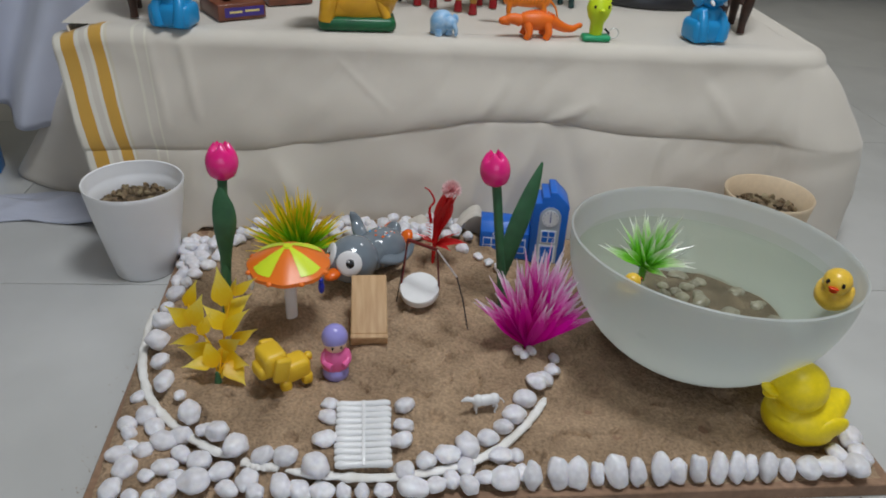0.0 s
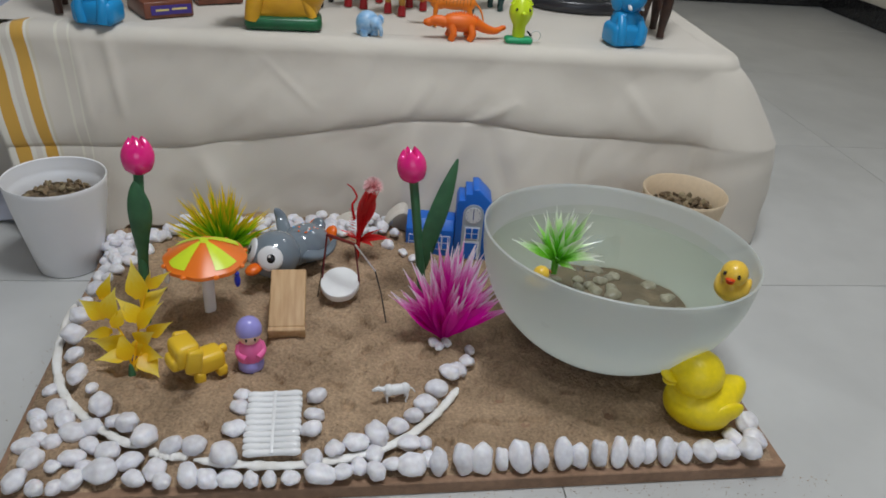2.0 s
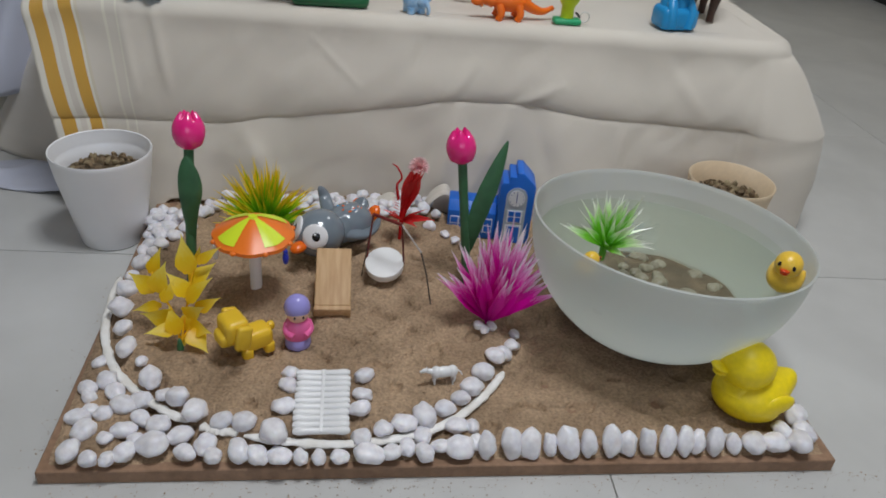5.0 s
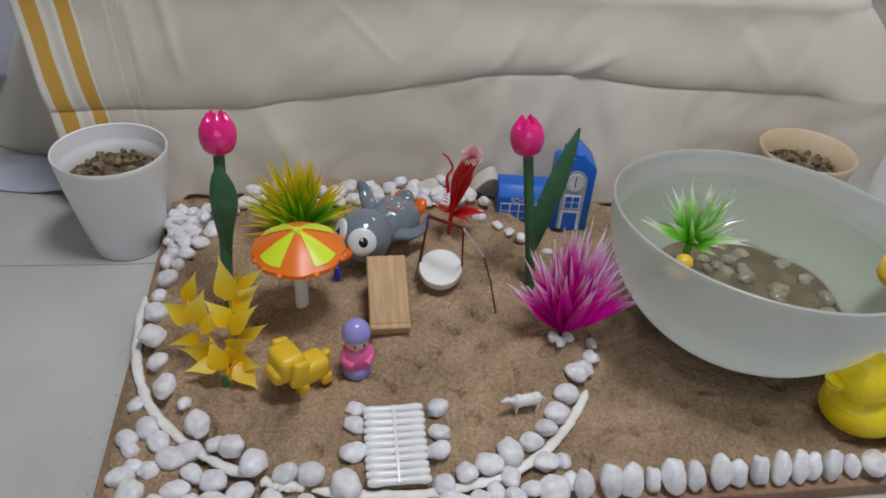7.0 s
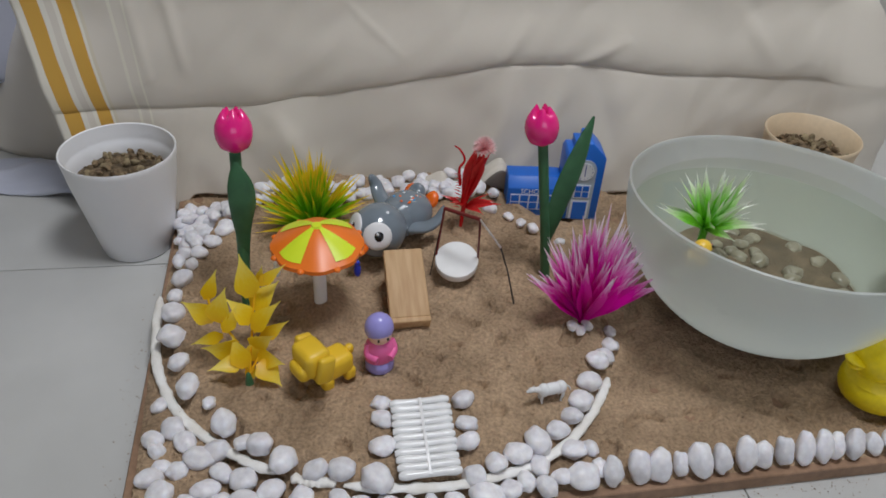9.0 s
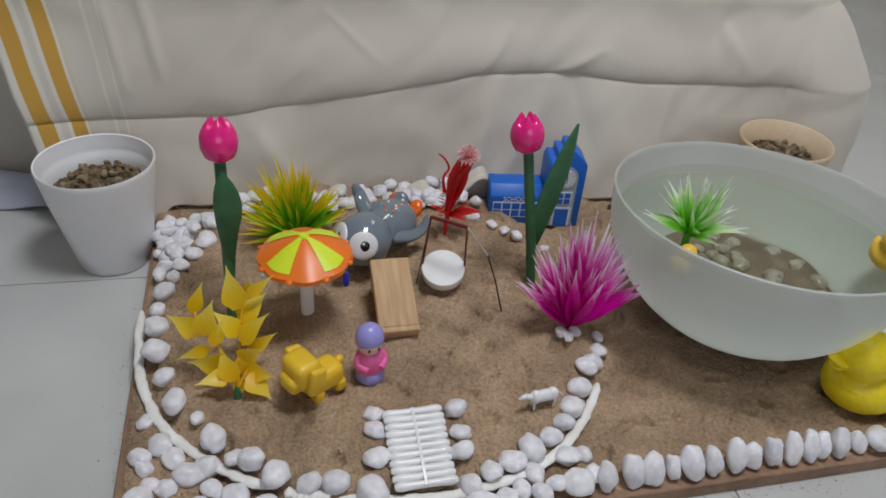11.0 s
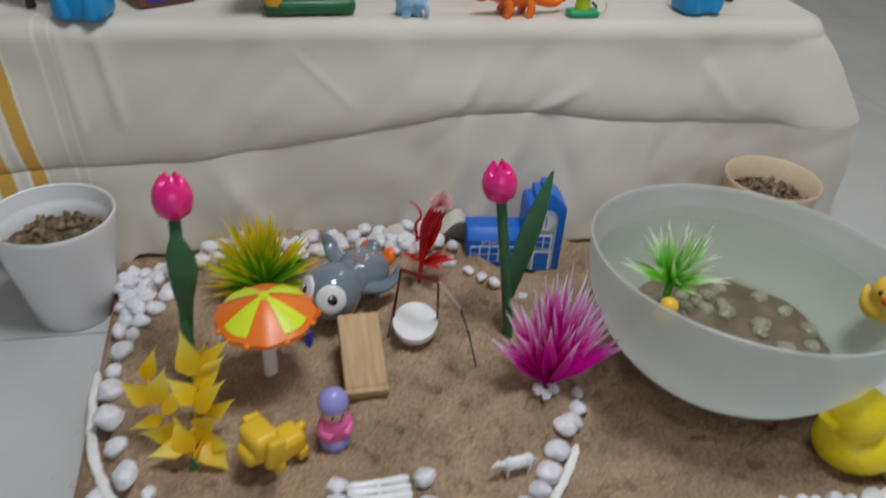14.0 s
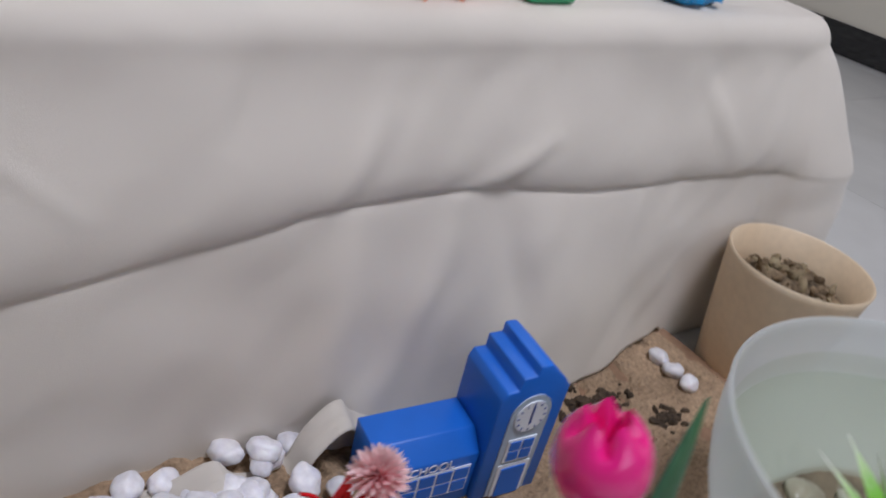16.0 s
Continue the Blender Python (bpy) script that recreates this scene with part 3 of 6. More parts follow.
yellow_plastic = plastic("yellow_plastic", (0.86, 0.55, 0.03), 0.4)
duck_yellow = plastic("duck_yellow", (0.92, 0.71, 0.006), 0.4)
duck_pale = plastic("duck_pale", (0.90, 0.58, 0.06), 0.3)
orange_plastic = plastic("orange_plastic", (0.92, 0.20, 0.015), 0.35)
lime_plastic = plastic("lime_plastic", (0.72, 0.86, 0.03), 0.35)
pink_gloss = plastic("pink_gloss", (0.88, 0.015, 0.24), 0.12, coat=0.5)
stem_green = material("stem_green", (0.045, 0.155, 0.065), 0.4, (0.032, 0.115, 0.05), 30, 0.0006, 120)
grey_gloss = plastic("grey_gloss", (0.19, 0.23, 0.27), 0.12, coat=0.6)
white_gloss = plastic("white_gloss", (0.85, 0.85, 0.86), 0.2)
white_matt = plastic("white_matt", (0.86, 0.86, 0.86), 0.6)
black_gloss = plastic("black_gloss", (0.01, 0.01, 0.012), 0.15)
orange_beak = plastic("orange_beak", (0.90, 0.16, 0.01), 0.25)
red_beak = plastic("red_beak", (0.72, 0.06, 0.01), 0.3)
lavender = plastic("lavender", (0.37, 0.34, 0.78), 0.25)
skin_paint = plastic("skin_paint", (0.85, 0.55, 0.42), 0.4)
pink_plastic = plastic("pink_plastic", (0.90, 0.16, 0.42), 0.3)
red_gloss = plastic("red_gloss", (0.62, 0.01, 0.015), 0.2)
school_blue = plastic("school_blue", (0.010, 0.15, 0.66), 0.4)
school_dark = plastic("school_dark", (0.008, 0.06, 0.34), 0.45)
school_white = plastic("school_white", (0.82, 0.86, 0.92), 0.5)
school_grey = plastic("school_grey", (0.42, 0.50, 0.60), 0.5)
wire_red = plastic("wire_red", (0.16, 0.014, 0.014), 0.4)
wire_dark = plastic("wire_dark", (0.03, 0.02, 0.018), 0.5)
steel = material("steel_wire", (0.78, 0.77, 0.75), 0.32, None, 40, metal=0.5)
blue_plastic = plastic("blue_plastic", (0.012, 0.03, 0.45), 0.3)
sky_blue = plastic("sky_blue", (0.015, 0.30, 0.66), 0.35)
pale_blue = material("pale_blue", (0.22, 0.45, 0.72), 0.35, (0.42, 0.60, 0.80), 90)
lion_yellow = material("lion_yellow", (0.78, 0.42, 0.02), 0.4, (0.66, 0.33, 0.02), 25, 0.0006, 60)
lion_green = material("lion_green", (0.01, 0.13, 0.045), 0.35, (0.008, 0.09, 0.035), 25)
plinth_brown = material("plinth_brown", (0.20, 0.065, 0.035), 0.35, (0.14, 0.045, 0.025), 30)
label_purple = plastic("label_purple", (0.06, 0.035, 0.25), 0.4)
label_gold = plastic("label_gold", (0.75, 0.62, 0.25), 0.4)
gold_paint = material("gold_paint", (0.52, 0.29, 0.06), 0.35, (0.35, 0.17, 0.03), 40, metal=0.4)
hoof_red = plastic("hoof_red", (0.30, 0.01, 0.015), 0.3)
teal_dark = material("teal_dark", (0.02, 0.075, 0.07), 0.25, (0.01, 0.03, 0.03), 60)
tiger_orange = plastic("tiger_orange", (0.86, 0.24, 0.015), 0.4)
dino_orange = plastic("dino_orange", (0.92, 0.17, 0.01), 0.45)
chick_lime = plastic("chick_lime", (0.68, 0.86, 0.02), 0.35, subsurface=0.1)
chick_green = plastic("chick_green", (0.02, 0.36, 0.15), 0.4)
dark_wood = material("dark_wood", (0.055, 0.022, 0.012), 0.4, (0.03, 0.012, 0.008), 50, 0.0005, 90)
stone_green = material("stone_green", (0.30, 0.32, 0.24), 0.3, (0.14, 0.22, 0.06), 14)
base_dark = plastic("base_dark", (0.03, 0.03, 0.035), 0.3)
tassel_orange = plastic("tassel_orange", (0.85, 0.22, 0.06), 0.8)


def wood_material(name, a, b):
    m = bpy.data.materials.new(name)
    m.use_nodes = True
    nt = m.node_tree
    bsdf = nt.nodes["Principled BSDF"]
    bsdf.inputs["Roughness"].default_value = 0.6
    coord = nt.nodes.new("ShaderNodeTexCoord")
    mapping = nt.nodes.new("ShaderNodeMapping")
    mapping.inputs["Scale"].default_value = (70, 7, 70)
    grain = nt.nodes.new("ShaderNodeTexNoise")
    grain.inputs["Scale"].default_value, grain.inputs["Detail"].default_value = 1.6, 6
    ramp = nt.nodes.new("ShaderNodeValToRGB")
    ramp.color_ramp.elements[0].color, ramp.color_ramp.elements[1].color = (*b, 1), (*a, 1)
    ramp.color_ramp.elements[0].position, ramp.color_ramp.elements[1].position = 0.35, 0.62
    nt.links.new(coord.outputs["Object"], mapping.inputs[0])
    nt.links.new(mapping.outputs[0], grain.inputs["Vector"])
    nt.links.new(grain.outputs[0], ramp.inputs[0])
    nt.links.new(ramp.outputs[0], bsdf.inputs["Base Color"])
    bump = nt.nodes.new("ShaderNodeBump")
    bump.inputs["Distance"].default_value = 0.0003
    nt.links.new(grain.outputs[0], bump.inputs["Height"])
    nt.links.new(bump.outputs[0], bsdf.inputs["Normal"])
    return m


beech = wood_material("beech", (0.60, 0.40, 0.22), (0.48, 0.29, 0.14))


def gradient_material(name, stops, rough=0.35):
    """A leaf whose colour runs from its foot (v = 0) to its tip (v = 1)."""
    m = bpy.data.materials.new(name)
    m.use_nodes = True
    nt = m.node_tree
    bsdf = nt.nodes["Principled BSDF"]
    bsdf.inputs["Roughness"].default_value = rough
    uv = nt.nodes.new("ShaderNodeUVMap")
    sep = nt.nodes.new("ShaderNodeSeparateXYZ")
    jit = nt.nodes.new("ShaderNodeTexNoise")
    jit.inputs["Scale"].default_value = 9
    add = nt.nodes.new("ShaderNodeMath")
    add.operation = "MULTIPLY_ADD"
    add.inputs[1].default_value = 0.45
    sub = nt.nodes.new("ShaderNodeMath")
    sub.operation = "SUBTRACT"
    sub.inputs[1].default_value = 0.225
    info = nt.nodes.new("ShaderNodeObjectInfo")
    shift = nt.nodes.new("ShaderNodeMath")
    shift.operation = "MULTIPLY_ADD"
    shift.inputs[1].default_value = 0.22
    nt.links.new(uv.outputs[0], sep.inputs[0])
    nt.links.new(uv.outputs[0], jit.inputs["Vector"])
    nt.links.new(jit.outputs[0], add.inputs[0])
    nt.links.new(sep.outputs[1], add.inputs[2])
    nt.links.new(add.outputs[0], sub.inputs[0])
    nt.links.new(info.outputs["Random"], shift.inputs[0])
    nt.links.new(sub.outputs[0], shift.inputs[2])
    ramp = nt.nodes.new("ShaderNodeValToRGB")
    el = ramp.color_ramp.elements
    while len(el) < len(stops):
        el.new(0.5)
    for e, (p, c) in zip(el, stops):
        e.position, e.color = p, (*c, 1)
    nt.links.new(shift.outputs[0], ramp.inputs[0])
    nt.links.new(ramp.outputs[0], bsdf.inputs["Base Color"])
    tr = nt.nodes.new("ShaderNodeBsdfTranslucent")
    nt.links.new(ramp.outputs[0], tr.inputs[0])
    mix = nt.nodes.new("ShaderNodeMixShader")
    mix.inputs[0].default_value = 0.35
    nt.links.new(bsdf.outputs[0], mix.inputs[1])
    nt.links.new(tr.outputs[0], mix.inputs[2])
    nt.links.new(mix.outputs[0], nt.nodes["Material Output"].inputs[0])
    return m


magenta_leaf = gradient_material("magenta_leaf", ((0.0, (0.66, 0.0, 0.32)), (0.70, (0.80, 0.006, 0.46)), (0.90, (0.90, 0.40, 0.74)), (1.0, (0.96, 0.88, 0.95))))
golden_leaf = gradient_material("golden_leaf", ((0.0, (0.12, 0.46, 0.01)), (0.66, (0.28, 0.66, 0.015)), (0.86, (0.94, 0.72, 0.02)), (1.0, (0.97, 0.70, 0.03))))
green_leaf = gradient_material("green_leaf", ((0.0, (0.10, 0.46, 0.01)), (0.48, (0.26, 0.74, 0.05)), (0.78, (0.70, 0.90, 0.52)), (1.0, (0.90, 0.93, 0.86))), 0.18)
yellow_leaf = gradient_material("yellow_leaf", ((0.0, (0.92, 0.54, 0.005)), (0.5, (0.96, 0.66, 0.010)), (1.0, (0.97, 0.80, 0.14))), 0.4)
blush_tuft = gradient_material("blush_tuft", ((0.0, (0.80, 0.10, 0.14)), (0.45, (0.90, 0.40, 0.42)), (1.0, (0.96, 0.76, 0.76))), 0.6)
red_leaf = gradient_material("red_leaf", ((0.0, (0.55, 0.004, 0.008)), (1.0, (0.86, 0.06, 0.06))), 0.22)


def blade(foot, way, length, width, droop=0.3, fold=0.25, n=8, belly=0.35, curl=0.0, roll=0.0, face=(0, 0, 1)):
    """One leaf: from its foot along way, bending down by droop, widest at belly, folded along its rib, turned to face and about it by roll degrees."""
    bm = bmesh.new()
    uv = bm.loops.layers.uv.new("UVMap")
    p, d = Vector(foot), Vector(way).normalized()
    side = d.cross(Vector(face))
    side = side.normalized() if side.length > 0.05 else Vector((1, 0, 0))
    side = Matrix.Rotation(radians(roll), 3, d) @ side
    rows = []
    step = length / n
    for i in range(n + 1):
        s = i / n
        w = width * (0.35 + 0.65 * smoothstep(0, belly, s)) * (1 - smoothstep(belly, 1.02, s) * 0.97)
        up = side.cross(d).normalized()
        lift = up * (w * fold)
        rows.append([bm.verts.new(p - side * w / 2 + lift), bm.verts.new(p), bm.verts.new(p + side * w / 2 + lift)])
        p = p + d * step
        d = (d + Vector((0, 0, -1)) * droop / n + side * curl / n).normalized()
    for i in range(n):
        for k in range(2):
            f = bm.faces.new((rows[i][k], rows[i][k + 1], rows[i + 1][k + 1], rows[i + 1][k]))
            for loop, (a, b) in zip(f.loops, ((i, k), (i, k + 1), (i + 1, k + 1), (i + 1, k))):
                loop[uv].uv = (b * 0.5, a / n)
    return bm


def spiky_plant(name, at, count, length, width, low, high, mat, label, seed, lean=(0, 0), droop=0.3, foot=0.006, group="", deep=1.0):
    """A plastic tuft: blades that fan out of one foot, from low to high degrees over the ground."""
    rnd = random.Random(seed)
    plant = thing(name, pose(*at), label, "artificial plant", group)
    part("stem", lathe([(foot * 0.9, -0.02), (foot, 0.0), (foot * 0.7, 0.012), (0.0, 0.014)], 12), mat, plant)
    for n in range(count):
        t = (n + 0.5) / count
        rise = radians(low + (high - low) * t ** 0.7 + rnd.uniform(-8, 8))
        turn = n * 2.39996 + rnd.uniform(-0.3, 0.3)
        way = Vector((math.cos(turn) * math.cos(rise) + lean[0], math.sin(turn) * math.cos(rise) * deep + lean[1], math.sin(rise)))
        f = Vector((math.cos(turn) * foot * 0.6, math.sin(turn) * foot * 0.6, 0.004 + 0.010 * t))
        ln = length * rnd.uniform(0.72, 1.08) * (0.82 + 0.25 * t)
        part("leaf", blade(f, way, ln, width * rnd.uniform(0.8, 1.2), droop * rnd.uniform(0.4, 1.3), 0.3, 7, 0.4, rnd.uniform(-0.2, 0.2), rnd.uniform(-45, 45), (0, -0.6, 0.8)), mat, plant)
    return plant


def ground(x, y):
    return sand_height(x, y)


# ---- cotton bud bridge ----
bridge = thing("toy_bridge", look((0.3475, 0.066, 0.0645), (0.3475, 0.166, 0.0645)) @ pose(0, 0, 0, -90) @ pose(0, 0, 0, 9.5), "small white bridge of cotton buds laid side by side", "bridge")
bud_profile = [(0.0, -0.0385), (0.0034, -0.0378), (0.0052, -0.034), (0.0060, -0.029), (0.0054, -0.023), (0.0049, -0.016), (0.0047, 0.0),
               (0.0049, 0.016), (0.0054, 0.023), (0.0060, 0.029), (0.0052, 0.034), (0.0034, 0.0378), (0.0, 0.0385)]
bud_mesh = None
for n in range(11):
    if bud_mesh is None:
        bud = part("cotton_bud", lathe(bud_profile, 12), white_gloss, bridge)
        bud_mesh = bud.data
    else:
        bud = new("cotton_bud", bud_mesh)
        bud.parent = bridge
    bud.matrix_basis = pose(rng.uniform(-0.001, 0.001), -0.049 + 0.0098 * n, 0, 0, 90, rng.uniform(-1.5, 1.5))
part("spine", rbox((0.0045, 0.106, 0.0020), (0.0, 0, 0.0036), 0.0008), white_gloss, bridge)

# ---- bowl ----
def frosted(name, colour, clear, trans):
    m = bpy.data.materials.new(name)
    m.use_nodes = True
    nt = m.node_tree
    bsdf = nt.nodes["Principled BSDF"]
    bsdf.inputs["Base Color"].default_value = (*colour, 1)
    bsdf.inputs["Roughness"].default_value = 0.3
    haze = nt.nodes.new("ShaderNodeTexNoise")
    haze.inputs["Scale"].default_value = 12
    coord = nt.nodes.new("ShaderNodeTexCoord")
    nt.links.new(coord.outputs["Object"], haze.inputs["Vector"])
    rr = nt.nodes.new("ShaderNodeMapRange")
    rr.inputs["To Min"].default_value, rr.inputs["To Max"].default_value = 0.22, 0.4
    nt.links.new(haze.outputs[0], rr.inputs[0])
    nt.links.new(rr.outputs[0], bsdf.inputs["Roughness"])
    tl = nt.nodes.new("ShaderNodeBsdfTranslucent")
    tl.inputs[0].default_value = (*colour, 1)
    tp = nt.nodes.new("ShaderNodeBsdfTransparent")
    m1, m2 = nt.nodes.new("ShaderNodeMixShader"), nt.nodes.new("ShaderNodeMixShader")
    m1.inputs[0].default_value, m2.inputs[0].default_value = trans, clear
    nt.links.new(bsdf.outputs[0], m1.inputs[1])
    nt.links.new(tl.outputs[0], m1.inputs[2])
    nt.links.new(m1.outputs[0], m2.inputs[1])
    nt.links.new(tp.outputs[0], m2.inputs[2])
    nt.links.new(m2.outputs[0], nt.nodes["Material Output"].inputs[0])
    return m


def water_material():
    m = bpy.data.materials.new("water")
    m.use_nodes = True
    nt = m.node_tree
    gl = nt.nodes.new("ShaderNodeBsdfGlossy")
    gl.inputs["Roughness"].default_value = 0.03
    tp = nt.nodes.new("ShaderNodeBsdfTransparent")
    tp.inputs[0].default_value = (0.93, 0.96, 0.90, 1)
    fr = nt.nodes.new("ShaderNodeFresnel")
    fr.inputs[0].default_value = 1.33
    wave = nt.nodes.new("ShaderNodeTexNoise")
    wave.inputs["Scale"].default_value = 14
    bump = nt.nodes.new("ShaderNodeBump")
    bump.inputs["Distance"].default_value = 0.0003
    mix = nt.nodes.new("ShaderNodeMixShader")
    nt.links.new(wave.outputs[0], bump.inputs["Height"])
    nt.links.new(bump.outputs[0], gl.inputs["Normal"])
    nt.links.new(fr.outputs[0], mix.inputs[0])
    nt.links.new(tp.outputs[0], mix.inputs[1])
    nt.links.new(gl.outputs[0], mix.inputs[2])
    nt.links.new(mix.outputs[0], nt.nodes["Material Output"].inputs[0])
    return m


bowl_mat = frosted("frosted_plastic", (0.83, 0.87, 0.865), 0.40, 0.50)
BOWL_R, BOWL_D = 0.2176, 0.215


def bowl_radius(d, r=BOWL_R):
    """Radius at depth d under the rim."""
    s = min(d / BOWL_D, 0.999)
    return r * max((1 - s ** 2.12) ** 0.5, 0.30)


outer = [(bowl_radius(BOWL_D * (1 - k / 28)), -BOWL_D * (1 - k / 28)) for k in range(29)]
inner = [(bowl_radius(max(BOWL_D * k / 28 - 0.002, 0), BOWL_R - 0.003), -BOWL_D * k / 28 * 0.985) for k in range(29)]
tilt = Vector((0.045, 0.055, 1)).normalized()
bowl_pose = Matrix.Translation((0.882, 0.263, 0.248)) @ Vector((0, 0, 1)).rotation_difference(tilt).to_matrix().to_4x4()
bowl = finish("bowl", lathe([(0.0, -BOWL_D + 0.003)] + outer + [(BOWL_R + 0.0012, 0.001), (BOWL_R - 0.0015, 0.0025)] + inner + [(0.0, -BOWL_D * 0.98)], 96, cap=False), bowl_mat)
bowl.matrix_world = bowl_pose
tagged(bowl, "large frosted translucent plastic bowl of water on the sand", "bowl")
WATER_Z = 0.200
water = finish("water", lathe([(0.0, 0.0), (0.07, 0.0), (0.14, 0.0), (0.2055, 0.0)], 72, cap=False), water_material())
if water.data.polygons[0].normal.z < 0:
    water.data.flip_normals()
water.matrix_world = pose(0.884, 0.266, WATER_Z)
water.visible_shadow = False
tagged(water, "clear slightly cloudy water filling the bowl", "water", kind="stuff")
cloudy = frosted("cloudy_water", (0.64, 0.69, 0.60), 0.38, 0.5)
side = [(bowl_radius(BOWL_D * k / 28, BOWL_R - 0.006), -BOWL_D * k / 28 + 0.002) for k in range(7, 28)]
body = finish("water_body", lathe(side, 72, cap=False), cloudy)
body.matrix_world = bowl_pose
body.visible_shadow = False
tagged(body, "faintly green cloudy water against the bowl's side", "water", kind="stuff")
wet_sand = material("wet_sand", (0.27, 0.205, 0.135), 0.6, (0.15, 0.115, 0.075), 20, 0.002, 200, fine=0.3)
bed = bmesh.new()
rings = []
for i in range(17):
    r = 0.150 * i / 16
    rings.append([bed.verts.new((r * math.cos(a * math.pi / 24), r * math.sin(a * math.pi / 24),
                                 0.106 - 0.006 * smoothstep(0.09, 0.150, r) + 0.006 * noise.noise(Vector((r * math.cos(a * math.pi / 24) * 25, r * math.sin(a * math.pi / 24) * 25, 1))))) for a in range(48)])
for a, b in zip(rings, rings[1:]):
    for k in range(48):
        bed.faces.new((a[k], a[(k + 1) % 48], b[(k + 1) % 48], b[k]))
bmesh.ops.remove_doubles(bed, verts=bed.verts, dist=1e-5)
bed_ob = finish("bowl_sand", bed, wet_sand)
bed_ob.matrix_world = pose(0.890, 0.270, 0)
tagged(bed_ob, "layer of brown sand on the bottom of the bowl", "sand", kind="stuff")
stone_mat = material("wet_stone", (0.42, 0.39, 0.31), 0.3, (0.32, 0.285, 0.215), 1.4, vary=0.25)
for n in range(46):
    a, r = n * 2.39996 + rng.uniform(-0.5, 0.5), 0.035 + 0.095 * rng.random() ** 0.6
    ob = new("stone", pebble_meshes[n % 14].copy())
    ob.data.materials.clear()
    ob.data.materials.append(stone_mat)
    k = rng.uniform(0.010, 0.017)
    ob.matrix_world = pose(0.890 + r * math.cos(a), 0.270 + r * math.sin(a), 0.106 - 0.006 * smoothstep(0.09, 0.150, r) + 0.001, rng.uniform(-12, 12), rng.uniform(-12, 12), rng.uniform(0, 360)) @ Matrix.Diagonal((k, k, k * 0.8, 1))
    tagged(ob, "flat pale wet stone under water in the bowl", "stone", "stones in the bowl")

# ---- ducks ----
def duck(name, m, size, body_mat, beak_mat, label, eyes=True):
    """A bath duck that looks along -x; size is its length."""
    d = thing(name, m @ Matrix.Diagonal((size, size, size, 1)), label, "rubber duck")
    bm = blob((0.48, 0.39, 0.32), (0.03, 0, 0.30), sub=4)
    for v in bm.verts:
        if v.co.x > 0.1:
            k = smoothstep(0.1, 0.5, v.co.x)
            v.co.z += 0.16 * k * k
            v.co.y *= 1 - 0.45 * k
        if v.co.z < 0.06:
            v.co.z = 0.06 * 0.3 + v.co.z * 0.4
    merge(bm, blob((0.31, 0.29, 0.29), (-0.16, 0, 0.71), sub=4))
    merge(bm, lathe([(0.29, 0.42), (0.22, 0.52), (0.215, 0.58), (0.24, 0.66)], 32), pose(-0.15, 0, 0))
    for s in (-1, 1):
        merge(bm, blob((0.24, 0.07, 0.13), (0.12, 0.312 * s, 0.36), (0, -14, -6 * s), 3))
    part("body", bm, body_mat, d)
    bm = blob((0.12, 0.11, 0.04), (-0.48, 0, 0.69), (0, 16, 0), 3)
    merge(bm, blob((0.10, 0.09, 0.035), (-0.46, 0, 0.635), (0, -4, 0), 3))
    part("beak", bm, beak_mat, d)
    if eyes:
        for s in (-1, 1):
            part("eye", blob((0.035, 0.05, 0.06), (-0.42, 0.15 * s, 0.78), (0, 0, 40 * s), 2), black_gloss, d)
    return d


duck("rubber_duck", pose(0.984, 0.080, ground(0.99, 0.08) - 0.003, 0, 0, 2), 0.130, duck_yellow, duck_yellow, "large plain yellow rubber duck on the sand beside the bowl", False)
duck("rubber_duck", pose(1.048, 0.188, WATER_Z - 0.018, 0, 0, 48), 0.070, duck_pale, red_beak, "small yellow rubber duck with an orange beak floating in the bowl")
duck("rubber_duck", pose(0.742, 0.222, WATER_Z - 0.024, 0, 0, 200), 0.042, duck_pale, red_beak, "tiny yellow rubber duck afloat against the bowl's side")

# ---- plants ----
spiky_plant("magenta_plant", (0.608, 0.248, ground(0.60, 0.25) + 0.002), 110, 0.150, 0.0195, 26, 88, magenta_leaf, "magenta plastic grass tuft with white tips in the sand", 3, (0.13, 0.14), 0.10, deep=0.40)
spiky_plant("golden_plant", (0.226, 0.530, ground(0.226, 0.53) + 0.002), 150, 0.128, 0.0095, 4, 86, golden_leaf, "yellow and green plastic grass tuft behind the parasol", 8, (-0.10, 0.0), 0.22, deep=0.6)
spiky_plant("water_plant", (0.796, 0.303, WATER_Z - 0.024), 44, 0.090, 0.0135, 10, 84, green_leaf, "green plastic grass tuft with white tips in the bowl", 5, (0.22, 0.1), 0.30)
for x, y, z in ((0.600, 0.228, 0), (0.612, 0.236, 0), (0.590, 0.238, 0)):
    pebble(x, y, 0.008, "pebbles round the island", "tiny white pebble at the foot of the magenta plant")

# leafy yellow plant
plant = thing("yellow_plant", pose(0.133, 0.188, ground(0.133, 0.188)), "yellow plastic plant with broad pointed leaves and green foot", "artificial plant")
part("foot", lathe([(0.006, -0.006), (0.005, 0.004), (0.0028, 0.016), (0.0, 0.02)], 16), stem_green, plant, "green plastic foot")
TILT = Matrix(((1, 0.03, 0, 0), (0, 0.62, -0.78, 0), (0, 0.78, 0.62, 0), (0, 0, 0, 1)))  # columns: across, up the sprays, out of them


def spray(a, b, c=0.0):
    """A point of the plant: a across, b up its leaning sprays, c out of them."""
    return (TILT @ Vector((a * 0.84, b * 0.95, c, 1))).to_3d()


